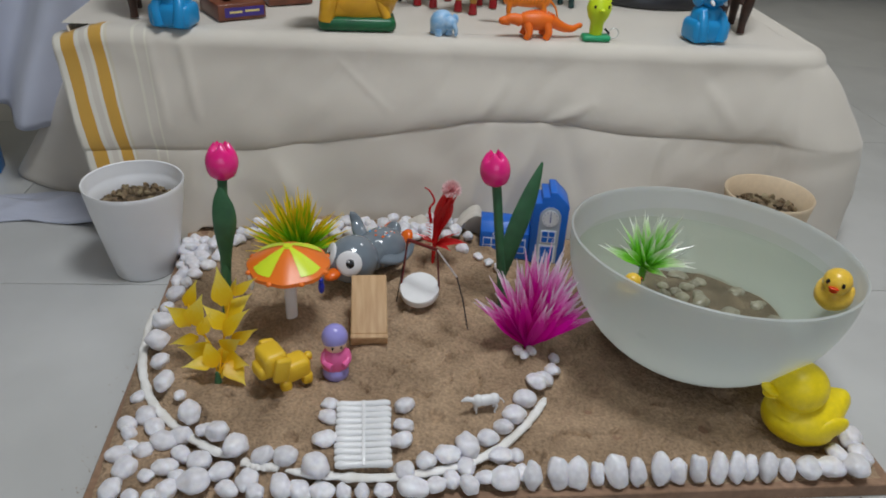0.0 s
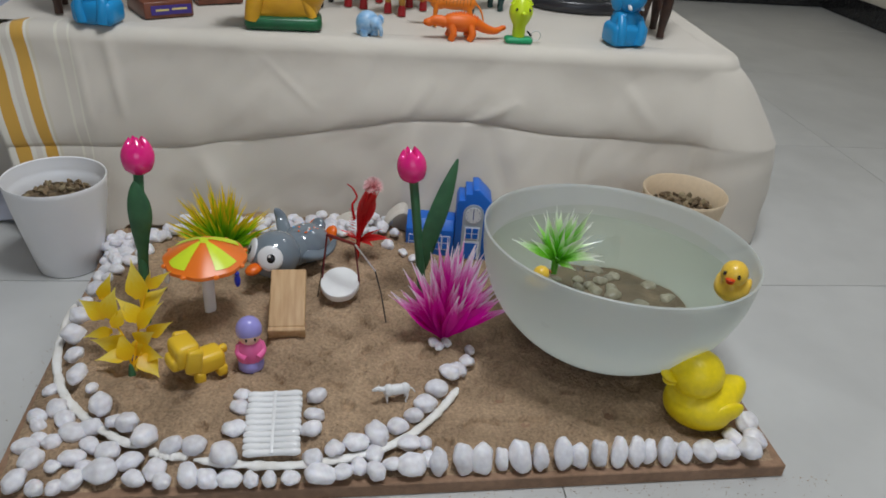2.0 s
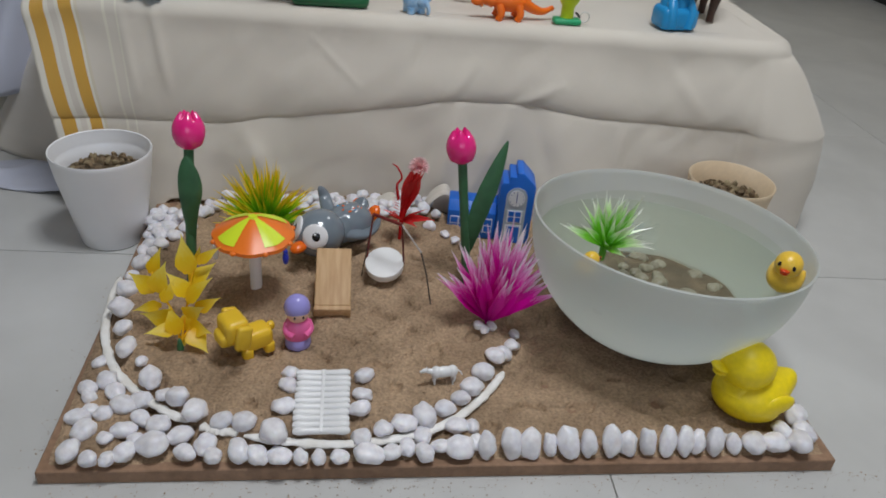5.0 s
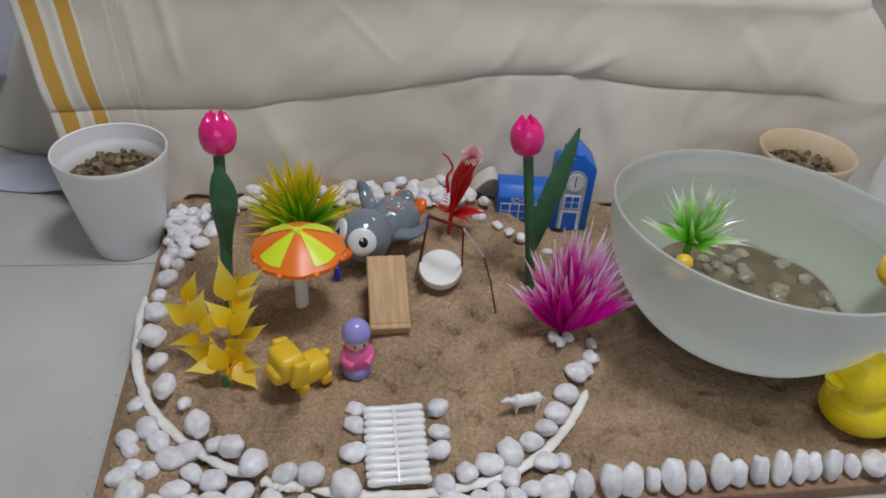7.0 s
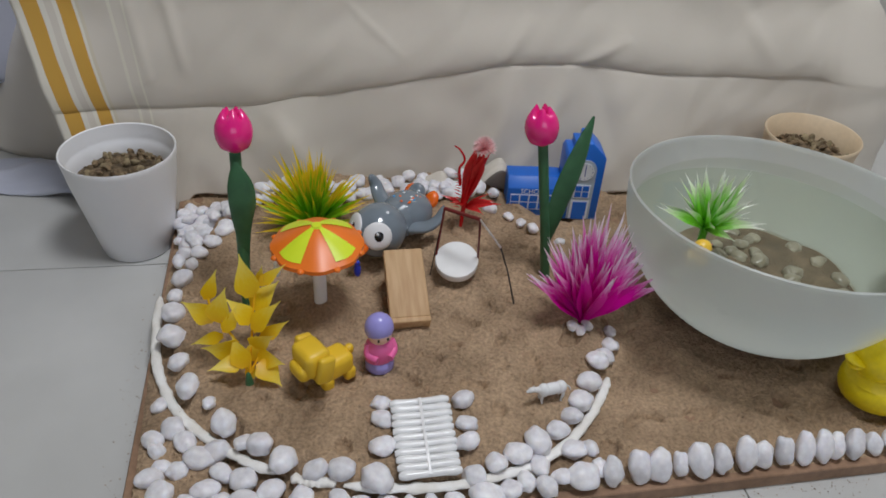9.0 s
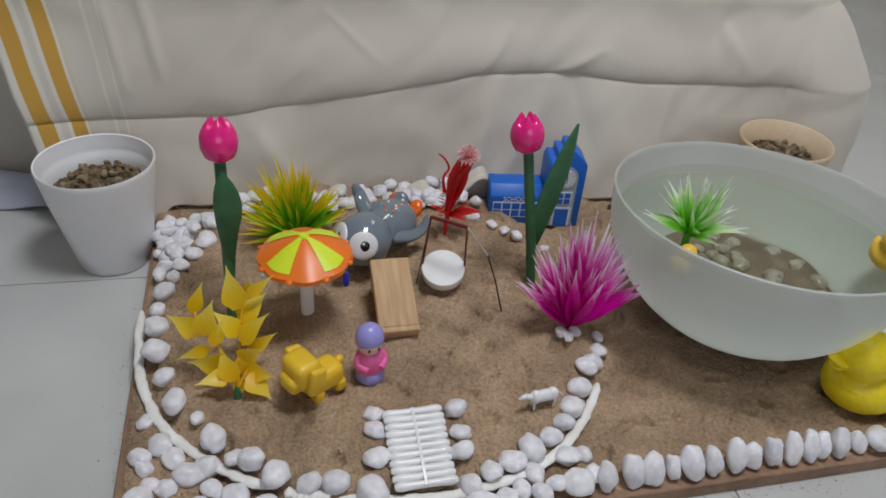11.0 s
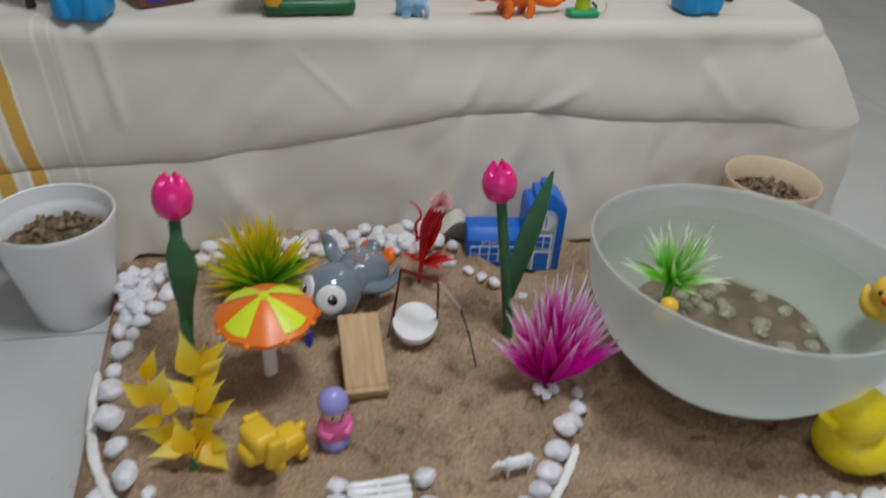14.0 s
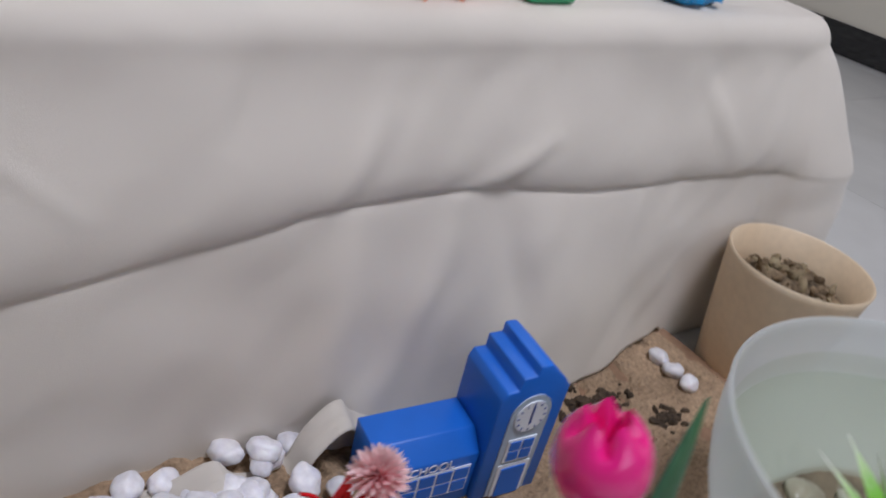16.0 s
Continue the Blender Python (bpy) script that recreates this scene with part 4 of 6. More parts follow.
for pts in (((0, 0), (0.004, 0.05), (0.008, 0.10), (0.014, 0.135)), ((0, 0.005), (-0.014, 0.05), (-0.034, 0.078), (-0.052, 0.098), (-0.060, 0.120)), ((0, 0.01), (0.012, 0.03), (0.022, 0.04))):
    part("stem", tube(spline([spray(*p) for p in pts], 16), 0.0017, 8), yellow_leaf, plant)
# leaves: foot across and up, then tip across and up, then width
for n, (a, b, p, q, w) in enumerate(((0.004, 0.118, -0.006, 0.170, 0.027), (0.020, 0.134, 0.052, 0.160, 0.014), (0.008, 0.100, 0.040, 0.136, 0.028), (0.004, 0.082, -0.024, 0.116, 0.024),
                                     (0.008, 0.072, 0.042, 0.108, 0.024), (0.018, 0.060, 0.054, 0.082, 0.019), (-0.050, 0.090, -0.090, 0.118, 0.026), (-0.048, 0.088, -0.034, 0.128, 0.026),
                                     (-0.064, 0.118, -0.050, 0.154, 0.017), (-0.038, 0.068, -0.082, 0.064, 0.016), (-0.034, 0.072, -0.019, 0.106, 0.017), (-0.016, 0.046, -0.060, 0.058, 0.031),
                                     (-0.010, 0.028, -0.054, 0.028, 0.021), (-0.004, 0.022, -0.020, 0.062, 0.025), (0.006, 0.028, 0.010, 0.060, 0.025), (0.014, 0.034, 0.050, 0.030, 0.024),
                                     (0.016, 0.028, 0.048, 0.000, 0.028), (0.002, 0.022, 0.004, -0.004, 0.015), (0.020, 0.136, 0.024, 0.158, 0.012), (0.006, 0.052, 0.034, 0.066, 0.024))):
    c = 0.010 * math.sin(n * 2.1)
    foot = spray(a, b, c)
    way = spray(p, q, c + 0.012 + 0.010 * math.cos(n * 1.7)) - foot
    bm = blade(foot, way, way.length * 1.15, w * 1.22, 0.35, 0.14, 12, 0.24, 0.0, 30 * math.sin(n * 2.7), (0, -0.78, 0.62))
    part("leaf", bm, yellow_leaf, plant)

# red flower with a pink tuft
flower = thing("red_flower", pose(0.474, 0.510, ground(0.474, 0.510) + 0.008), "glossy red plastic flower with a pink tuft among the pebbles", "artificial flower")
part("stem", tube([(0, 0, -0.01), (0.004, -0.002, 0.05), (0.014, -0.006, 0.105), (0.026, -0.010, 0.150)], lambda t: 0.0026 + 0.0024 * math.sin(math.pi * t), 12, n=16), red_gloss, flower)
for n in range(8):
    turn = n * 2.4
    foot = (0.003 + 0.002 * math.cos(turn), 0.003 * math.sin(turn), 0.034 + 0.005 * n)
    part("leaf", blade(foot, (0.24 + 0.07 * math.cos(turn), -0.06 + 0.08 * math.sin(turn), 1.0), 0.122 - 0.008 * n, 0.022, -0.05, 0.35, 8, 0.55, 0.15 * math.cos(turn), 40 * n), red_leaf, flower)
part("tuft", blob((0.010, 0.010, 0.008), (0.027, -0.010, 0.151), sub=2), blush_tuft, flower, "pale pink fringed tuft")
tuft = bmesh.new()
for n in range(150):
    turn, rise = n * 2.4, radians(-18 + 105 * (n / 150))
    merge(tuft, blade((0.027, -0.010, 0.152), (math.cos(turn) * math.cos(rise), math.sin(turn) * math.cos(rise), math.sin(rise)), 0.0205, 0.0045, 0.1, 0.2, 3, 0.7, 0.0, 50 * n))
part("fringe", tuft, blush_tuft, flower, "pale pink fringe")
part("tendril", tube([(-0.006, -0.002, 0.082), (-0.010, -0.004, 0.112), (-0.002, -0.004, 0.128), (-0.010, -0.003, 0.146), (-0.020, -0.002, 0.154)], lambda t: 0.0028 * (1 - 0.6 * t), 8, n=20), red_gloss, flower)
for n in range(11):
    z = 0.035 + 0.0062 * n
    part("spike", blade((-0.004, -0.002, z), (-1.0, -0.5 * math.sin(n), 0.25), 0.014, 0.0042, -0.2, 0.2, 3), red_leaf, flower)
for way, ln, roll in (((0.85, -0.25, 0.42), 0.066, 50), ((0.75, -0.1, 0.62), 0.058, -30), ((0.55, -0.7, 0.35), 0.048, 20), ((-0.45, -0.5, 0.6), 0.050, 0), ((0.9, 0.2, 0.25), 0.056, 40), ((-0.6, 0.2, 0.35), 0.045, 0)):
    part("leaf", blade((0.003, 0, 0.034), way, ln, 0.013, 0.30, 0.3, 10, 0.4, 0.2, roll), red_leaf, flower)


# ---- tulips ----
def tulip(foot, head, leaf, label, seed):
    t = thing("wooden_tulip", pose(*foot), label, "wooden tulip", "painted wooden tulips")
    top = Vector(head) - Vector(foot)
    stem = [(0, 0, -0.015), tuple(top * 0.35 + Vector((0, 0, 0.0))), tuple(top * 0.7), tuple(top)]
    part("stem", tube(stem, 0.0078, 14, n=24), stem_green, t)
    bm = bmesh.new()
    seg, rows = 48, 16
    rings = []
    for j in range(rows + 1):
        s = j / rows
        z = 0.060 * s
        r = 0.0250 * (math.sin(math.pi * (0.14 + 0.755 * s)) ** 0.72) * (0.55 + 0.45 * smoothstep(0, 0.12, s))
        ring = []
        for k in range(seg):
            a = 2 * math.pi * k / seg
            notch = 1 - abs(math.cos(2.5 * a + seed)) ** 0.8
            lip = smoothstep(0.72, 1.0, s)
            ring.append(bm.verts.new((r * (1 + 0.03 * math.cos(3 * a + 2 * seed)) * math.cos(a), r * math.sin(a), z - 0.0125 * lip * notch)))
        rings.append(ring)
    for j in range(6):
        last = rings[rows]
        k0 = 1 - 0.16 * (j + 1)
        rings.append([bm.verts.new((v.co.x * k0, v.co.y * k0, v.co.z - 0.0040 * (j + 1))) for v in last])
    for a, b in zip(rings, rings[1:]):
        for k in range(seg):
            bm.faces.new((a[k], a[(k + 1) % seg], b[(k + 1) % seg], b[k]))
    bm.faces.new(rings[0])
    bm.faces.new(rings[-1])
    bloom = part("bloom", bm, pink_gloss, t, "glossy pink bloom")
    bloom.matrix_basis = Matrix.Translation(top - Vector((0, 0, 0.006))) @ Vector((0, 0, 1)).rotation_difference(top.normalized()).to_matrix().to_4x4()
    pts = spline([top * leaf[0] + Vector(p) for p in leaf[1]], 22)
    bm = tube(pts, lambda s: max(leaf[2] * math.sin(math.pi * min(0.06 + 0.92 * s ** leaf[3], 1)) ** 0.8, 0.0006), 14, 0.24)
    part("leaf", bm, stem_green, t)
    return t


tulip((0.126, 0.318, ground(0.126, 0.318)), (0.130, 0.384, 0.296), (0.44, ((0.002, -0.002, -0.04), (0.005, -0.009, 0.04), (0.009, -0.010, 0.090), (0.006, -0.007, 0.138)), 0.0180, 1.7),
      "wooden tulip with a glossy pink bloom and wrapped green leaf", 0.4)
tulip((0.588, 0.368, ground(0.588, 0.368)), (0.562, 0.402, 0.280), (0.30, ((0.0, 0.0, -0.02), (0.014, 0.004, 0.06), (0.034, 0.014, 0.128), (0.054, 0.026, 0.194)), 0.0165, 1.0),
      "wooden tulip with a pink bloom and a spreading green leaf", 1.2)

# ---- parasol ----
UX, UY = 0.231, 0.314
parasol = thing("toy_parasol", pose(UX, UY, 0.072), "orange and lime toy parasol on a thick white pole", "parasol")
part("pole", lathe([(0.0095, -0.02), (0.0095, 0.115)], 24), white_gloss, parasol, "thick white plastic pole")
SEG = 8


def canopy_point(s, a, lift=0.0):
    r = 0.064 * s * (1 - 0.045 * (1 - math.cos(SEG * (a))) * 0.5 * s)
    return Vector((r * math.cos(a), r * math.sin(a), 0.142 - 0.030 * s ** 1.35 + lift))


bm = bmesh.new()
rings = [[bm.verts.new(canopy_point(s / 10, 2 * math.pi * k / 64)) for k in range(64)] for s in range(1, 11)]
rings.append([bm.verts.new(canopy_point(1.0, 2 * math.pi * k / 64) + Vector((0, 0, -0.006))) for k in range(64)])
rings.append([bm.verts.new(canopy_point(0.9, 2 * math.pi * k / 64) + Vector((0, 0, -0.006))) for k in range(64)])
tip = bm.verts.new((0, 0, 0.142))
low = bm.verts.new((0, 0, 0.132))
for k in range(64):
    bm.faces.new((tip, rings[0][k], rings[0][(k + 1) % 64]))
    bm.faces.new((low, rings[-1][(k + 1) % 64], rings[-1][k]))
for a, b in zip(rings, rings[1:]):
    for k in range(64):
        bm.faces.new((a[k], b[k], b[(k + 1) % 64], a[(k + 1) % 64]))
canopy = part("canopy", bm, orange_plastic, parasol, "orange canopy with lime panels")
TURN = radians(45)
for n in range(4):
    bm = bmesh.new()
    mid = TURN + math.pi / 2 * n
    grid = []
    for i in range(9):
        s = 0.10 + 0.80 * i / 8
        half = radians(22.5) * (0.92 if i else 0.9)
        grid.append([bm.verts.new(canopy_point(s, mid - half + 2 * half * k / 10, 0.0012)) for k in range(11)])
    for i in range(8):
        for k in range(10):
            bm.faces.new((grid[i][k], grid[i + 1][k], grid[i + 1][k + 1], grid[i][k + 1]))
    part("panel", bm, lime_plastic, canopy, "lime panel")
part("hub", lathe([(0.0075, 0.1405), (0.006, 0.1435), (0.0, 0.144)], 20), lime_plastic, canopy)
for n in range(SEG):
    a = TURN + math.pi / 4 * (n + 0.5)
    part("knob", blob((0.005, 0.005, 0.0035), tuple(canopy_point(1.02, a, -0.002)), sub=2), orange_plastic, canopy)
for a, m, lab in ((radians(205), white_gloss, "small white hanging charm"), (radians(-35), blue_plastic, "small blue hanging charm")):
    p = canopy_point(1.0, a, -0.004)
    bm = tube([p, p - Vector((0, 0, 0.006))], 0.001, 6)
    merge(bm, blob((0.005, 0.004, 0.012), tuple(p - Vector((0, 0, 0.018))), sub=2))
    merge(bm, blob((0.004, 0.004, 0.004), tuple(p - Vector((0, 0, 0.006))), sub=2))
    part("charm", bm, m, parasol, lab)

# ---- wooden slide block ----
slide = thing("toy_bench", look((0.355, 0.262, 0.070), (0.355, 0.372, 0.118)) @ pose(0, 0, 0, -90), "pale beech toy block lying as a sloping bench", "toy bench")
plank = part("plank", rbox((0.058, 0.112, 0.018), (0, 0.062, 0.003), 0.0025), beech, slide)
part("end_block", rbox((0.059, 0.009, 0.026), (0, 0.003, -0.002), 0.002), beech, slide, "beech strip across the foot")
foot_block = rbox((0.05, 0.018, 0.052), (0, 0.104, -0.030), 0.002)
part("support", foot_block, beech, slide)

# ---- penguin ----
# it looks along -x: the head leads, the body rises behind it
penguin = thing("toy_penguin", pose(0.352, 0.470, ground(0.352, 0.47) - 0.004, 0, 0, 48), "glossy grey toy penguin lying on its belly", "toy penguin")
bm = blob((0.047, 0.044, 0.043), (-0.038, 0, 0.050), sub=4)
merge(bm, blob((0.050, 0.041, 0.037), (0.040, 0.0, 0.040), (0, 8, 0), 4))
merge(bm, lathe([(0.030, -0.026), (0.033, 0.0), (0.032, 0.03)], 32), pose(0.002, 0, 0.042, 0, 90))
part("body", bm, grey_gloss, penguin)
for turn in (-144, 144):
    way = Vector((math.cos(radians(turn)), math.sin(radians(turn)), math.tan(radians(22)))).normalized()
    turned = way.to_track_quat("X", "Z").to_matrix().to_4x4()
    at = Vector((-0.038, 0, 0.050)) + Vector((way.x * 0.0425, way.y * 0.040, way.z * 0.039))
    bm = blob((0.0058, 0.0225, 0.0225), sub=3)
    bmesh.ops.transform(bm, matrix=Matrix.Translation(at) @ turned, verts=bm.verts)
    eye = part("eye_patch", bm, white_gloss, penguin, "round white eye patch")
    for name, size, shift, m in (("pupil", (0.0030, 0.0082, 0.0092), (0.0042, 0.002, 0.0005), black_gloss), ("glint", (0.0016, 0.0022, 0.0026), (0.0068, 0.0, 0.0045), white_gloss)):
        bm = blob(size, shift, sub=2)
        bmesh.ops.transform(bm, matrix=Matrix.Translation(at) @ turned, verts=bm.verts)
        part(name, bm, m, eye)
part("beak", blob((0.017, 0.0125, 0.0085), (-0.092, -0.004, 0.046), (0, -6, 0), 3), orange_beak, penguin, "orange beak")
part("flipper", tube([(0.024, 0.026, 0.046), (0.034, 0.050, 0.056), (0.042, 0.066, 0.070), (0.034, 0.072, 0.090)], lambda t: 0.0155 * (1 - 0.35 * t) * max(1 - t ** 5, 0.02) ** 0.5, 14, 0.6, 22), grey_gloss, penguin)
part("flipper", tube([(0.010, -0.026, 0.040), (0.024, -0.050, 0.042), (0.040, -0.062, 0.054), (0.052, -0.064, 0.074)], lambda t: 0.0155 * (1 - 0.35 * t) * max(1 - t ** 5, 0.02) ** 0.5, 14, 0.6, 22), grey_gloss, penguin)
part("tail", tube([(0.066, 0.008, 0.044), (0.084, 0.010, 0.056), (0.090, 0.010, 0.070)], lambda t: 0.019 * (1 - 0.3 * t) * max(1 - t ** 5, 0.02) ** 0.5, 14, 0.7, 18), grey_gloss, penguin)
for k in (-1, 1):
    part("foot", blob((0.017, 0.013, 0.008), (0.090, 0.005 + 0.021 * k, 0.046), (0, -50, 0), 2), orange_beak, penguin, "orange foot")
spots = random.Random(4)
for n in range(16):
    u, v = spots.uniform(-0.9, 0.7), spots.uniform(-0.75, 0.75)
    up = Vector((u * 0.6, v * 0.7, 1)).normalized()
    at = Vector((0.040 + up.x * 0.050, up.y * 0.041, 0.040 + up.z * 0.037 - 0.007 * up.x))
    part("spot", blob((0.0026, 0.0026, 0.0012), tuple(at), sub=1), (orange_beak, white_gloss, orange_beak, sky_blue)[n % 4], penguin)

# ---- swing ----
swing = thing("toy_swing", pose(0.441, 0.378, ground(0.441, 0.378)), "toy swing with a round white seat on red wire", "toy swing")
g = ground(0.441, 0.378)
A, B = Vector((-0.022, 0.006, 0.184 - g)), Vector((0.024, -0.032, 0.187 - g))
part("top_bar", tube([A, B], 0.0030, 10), wire_red, swing)
seat_c = Vector((0.0, -0.004, 0.090 - g))
part("seat", lathe([(0.0, -0.0085), (0.030, -0.0085), (0.0325, -0.0065), (0.0335, 0.0065), (0.0322, 0.0085), (0.0, 0.0088)], 48), white_matt, swing, "round white plastic seat").matrix_basis = Matrix.Translation(seat_c) @ pose(0, 0, 0, 20, -6, 0)
for p, q in ((A, (-0.031, 0.006, seat_c.z + 0.004)), (B, (0.033, -0.006, seat_c.z + 0.004))):
    part("wire", tube([p, q], 0.0017, 8), wire_red, swing)
part("leg", tube([A, (-0.040, 0.006, -0.012)], 0.0008, 8), wire_dark, swing)
bend = Vector((0.058, -0.037, 0.138 - g))
part("leg", tube([B, bend], 0.0016, 8), steel, swing, "bright steel wire")
part("leg", tube([bend, (0.068, -0.056, 0.105 - g), (0.078, -0.084, -0.010)], 0.0013, 8), wire_dark, swing)

# ---- doll, dog, goat ----
bm = bmesh.new()
merge(bm, lathe([(0.019, 0.0), (0.023, 0.004), (0.0225, 0.014), (0.018, 0.02)], 32), mi=0)
merge(bm, lathe([(0.020, 0.016), (0.0235, 0.020), (0.0240, 0.034), (0.0215, 0.046), (0.015, 0.052), (0.010, 0.054)], 32), Matrix.Diagonal((1.0, 0.85, 1, 1)), 1)
for s in (-1, 1):
    merge(bm, tube([(0.0185 * s, 0, 0.046), (0.0215 * s, -0.008, 0.034), (0.010 * s, -0.0215, 0.030)], 0.0056, 10, n=10), None, 1)
merge(bm, blob((0.0195, 0.0185, 0.018), (0, -0.001, 0.064), sub=4), None, 2)
merge(bm, blob((0.0225, 0.0215, 0.0205), (0, 0.002, 0.071), (12, 0, 0), 4), None, 3)
for s in (-1, 1):
    merge(bm, blob((0.002, 0.0012, 0.0032), (0.0075 * s, -0.0187, 0.063), sub=1), None, 4)
doll = finish("doll", bm, [lavender, pink_plastic, skin_paint, lavender, black_gloss])
doll.matrix_world = pose(0.305, 0.200, ground(0.305, 0.2) - 0.002, 0, 0, 12) @ Matrix.Diagonal((0.86, 0.86, 1.0, 1))
tagged(doll, "small plastic doll in a pink coat and lavender hood", "doll")

bm = rbox((0.052, 0.038, 0.034), (0.018, 0, 0.028), 0.010, segments=4)
merge(bm, rbox((0.040, 0.046, 0.040), (-0.018, 0, 0.058), 0.010, segments=4))
merge(bm, rbox((0.030, 0.034, 0.024), (-0.032, 0, 0.046), 0.009, segments=4))
for s in (-1, 1):
    merge(bm, rbox((0.026, 0.012, 0.040), (-0.014, 0.027 * s, 0.054), 0.005, (0, 12, 0), 3))
    for x in (-0.002, 0.036):
        merge(bm, rbox((0.018, 0.016, 0.020), (x, 0.012 * s, 0.010), 0.005, segments=3))
merge(bm, rbox((0.014, 0.012, 0.014), (0.046, 0, 0.038), 0.005, segments=3))
dog = finish("toy_dog", bm, yellow_plastic)
dog.matrix_world = pose(0.229, 0.180, ground(0.228, 0.18) - 0.003, 0, 0, 32) @ Matrix.Diagonal((0.90, 0.98, 0.98, 1))
tagged(dog, "chunky yellow plastic toy dog standing on the sand", "toy dog")


def beast(length, height, mats, neck=35, head=1.0, tail=0.5, girth=1.0, hoof=0.0, stripes=False):
    """A standing four-legged figure along x that looks to -x, as one mesh; mats: coat, feet, marks."""
    L, H = length, height
    bm = blob((L * 0.40, H * 0.17 * girth, H * 0.19 * girth), (0, 0, H * 0.66), sub=3)
    merge(bm, blob((L * 0.17, H * 0.18 * girth, H * 0.22 * girth), (-L * 0.24, 0, H * 0.67), sub=3))
    merge(bm, blob((L * 0.17, H * 0.17 * girth, H * 0.21 * girth), (L * 0.24, 0, H * 0.67), sub=3))
    for x, bend in ((-0.28, -0.03), (0.28, 0.05)):
        for s in (-1, 1):
            top, y = Vector((x * L, 0.10 * H * s, H * 0.62)), 0.12 * H * s
            merge(bm, tube([top, (x * L + bend * L * 0.6, y, H * 0.33), (x * L - bend * L * 0.2, y, H * 0.1), (x * L, y, 0.0)], lambda t: H * (0.085 - 0.045 * min(t * 1.5, 1)), 10, n=14))
            if hoof:
                merge(bm, lathe([(H * 0.060, 0), (H * 0.055, H * hoof * 0.5), (H * 0.042, H * hoof)], 10), pose(x * L, y, 0), 1)
    a = radians(neck)
    nk = Vector((-L * 0.36, 0, H * 0.74))
    hd = nk + Vector((-math.cos(a), 0, math.sin(a))) * (H * 0.30)
    merge(bm, tube([(-L * 0.26, 0, H * 0.68), nk, hd], lambda t: H * (0.15 - 0.05 * t), 12, n=10))
    merge(bm, blob((H * 0.16 * head, H * 0.10 * head, H * 0.105 * head), tuple(hd + Vector((-H * 0.05, 0, 0))), (0, -20, 0), 3))
    merge(bm, blob((H * 0.08 * head, H * 0.06 * head, H * 0.06 * head), tuple(hd + Vector((-H * 0.19 * head, 0, -H * 0.05 * head))), sub=2))
    for s in (-1, 1):
        merge(bm, blob((H * 0.025, H * 0.035, H * 0.06), tuple(hd + Vector((H * 0.05, H * 0.07 * s * head, H * 0.09 * head))), (20 * s, 0, 0), 2))
    if tail:
        merge(bm, tube([(L * 0.38, 0, H * 0.72), (L * 0.50, 0, H * (0.72 - 0.25 * tail)), (L * 0.56, 0, H * (0.72 - 0.55 * tail))], lambda t: H * 0.035 * (1 - 0.4 * t), 8, n=10))
    if stripes:
        for n in range(11):
            x = -0.30 * L + 0.06 * L * n
            for s in (-1, 1):
                merge(bm, tube([(x, 0.02 * H * s, H * 0.875), (x + 0.01 * L, 0.155 * H * s, H * 0.76), (x, 0.180 * H * s, H * 0.64)], lambda t: H * 0.012 * (1 - 0.8 * t), 6, n=8), None, 2)
    return bm


goat = finish("toy_goat", beast(0.050, 0.034, None, 15, 1.0, 0.6, 1.35), white_gloss)
goat.matrix_world = pose(0.521, 0.112, ground(0.52, 0.112) - 0.001, 0, 0, 8)
tagged(goat, "tiny white plastic goat standing on the sand", "toy goat")

# ---- toy school ----
school = thing("toy_school", pose(0.574, 0.584, 0.034, 0, 0, -8.5) @ Matrix.Diagonal((0.98, 1.06, 1.06, 1)), "blue wooden toy school with a clock tower", "toy school")


def prism(outline, y0, y1, bevel=0.0015):
    """A body with this outline in x and z, from y0 to y1."""
    bm = bmesh.new()
    a = [bm.verts.new((x, y0, z)) for x, z in outline]
    b = [bm.verts.new((x, y1, z)) for x, z in outline]
    bm.faces.new(a)
    bm.faces.new(list(reversed(b)))
    for k in range(len(a)):
        n = (k + 1) % len(a)
        bm.faces.new((a[k], b[k], b[n], a[n]))
    bmesh.ops.recalc_face_normals(bm, faces=bm.faces)
    if bevel:
        bmesh.ops.bevel(bm, geom=bm.edges[:], offset=bevel, segments=2, affect="EDGES", profile=0.5)
    return bm


bm = bmesh.new()
merge(bm, prism([(0, -0.005), (0.050, -0.005), (0.050, 0.066), (0.016, 0.066), (0, 0.050)], 0, 0.099), Matrix(((0, 1, 0, 0), (1, 0, 0, 0), (0, 0, 1, 0), (0, 0, 0, 1))))
hall = part("hall", bm, school_blue, school)
tower = part("tower", prism([(0, -0.005), (0.070, -0.005), (0.070, 0.116), (0.063, 0.124), (0.042, 0.143), (0.030, 0.143), (0.030, 0.133), (0.016, 0.133), (0.016, 0.120), (0.004, 0.120), (0.0, 0.112)], -0.006, 0.052), school_blue, school)
tower.matrix_basis = pose(0.0995, 0, 0)
part("window_frame", rbox((0.086, 0.0012, 0.030), (0.049, -0.0004, 0.024), 0), school_white, hall, "white window grid", False)
for i in range(5):
    for j in range(2):
        part("pane", rbox((0.0145, 0.0012, 0.0118), (0.0145 + 0.0172 * i, -0.0012, 0.0168 + 0.0144 * j), 0), school_blue, hall, "", False)
arch = [(-0.021, -0.002), (0.021, -0.002), (0.021, 0.092)] + [(0.021 * math.cos(radians(a)), 0.092 + 0.021 * math.sin(radians(a))) for a in range(10, 180, 10)] + [(-0.021, 0.092)]
panel = part("clock_panel", prism(arch, -0.0072, -0.0055, 0), school_grey, tower, "pale grey arched panel", False)
panel.matrix_basis = pose(0.035, 0, 0)
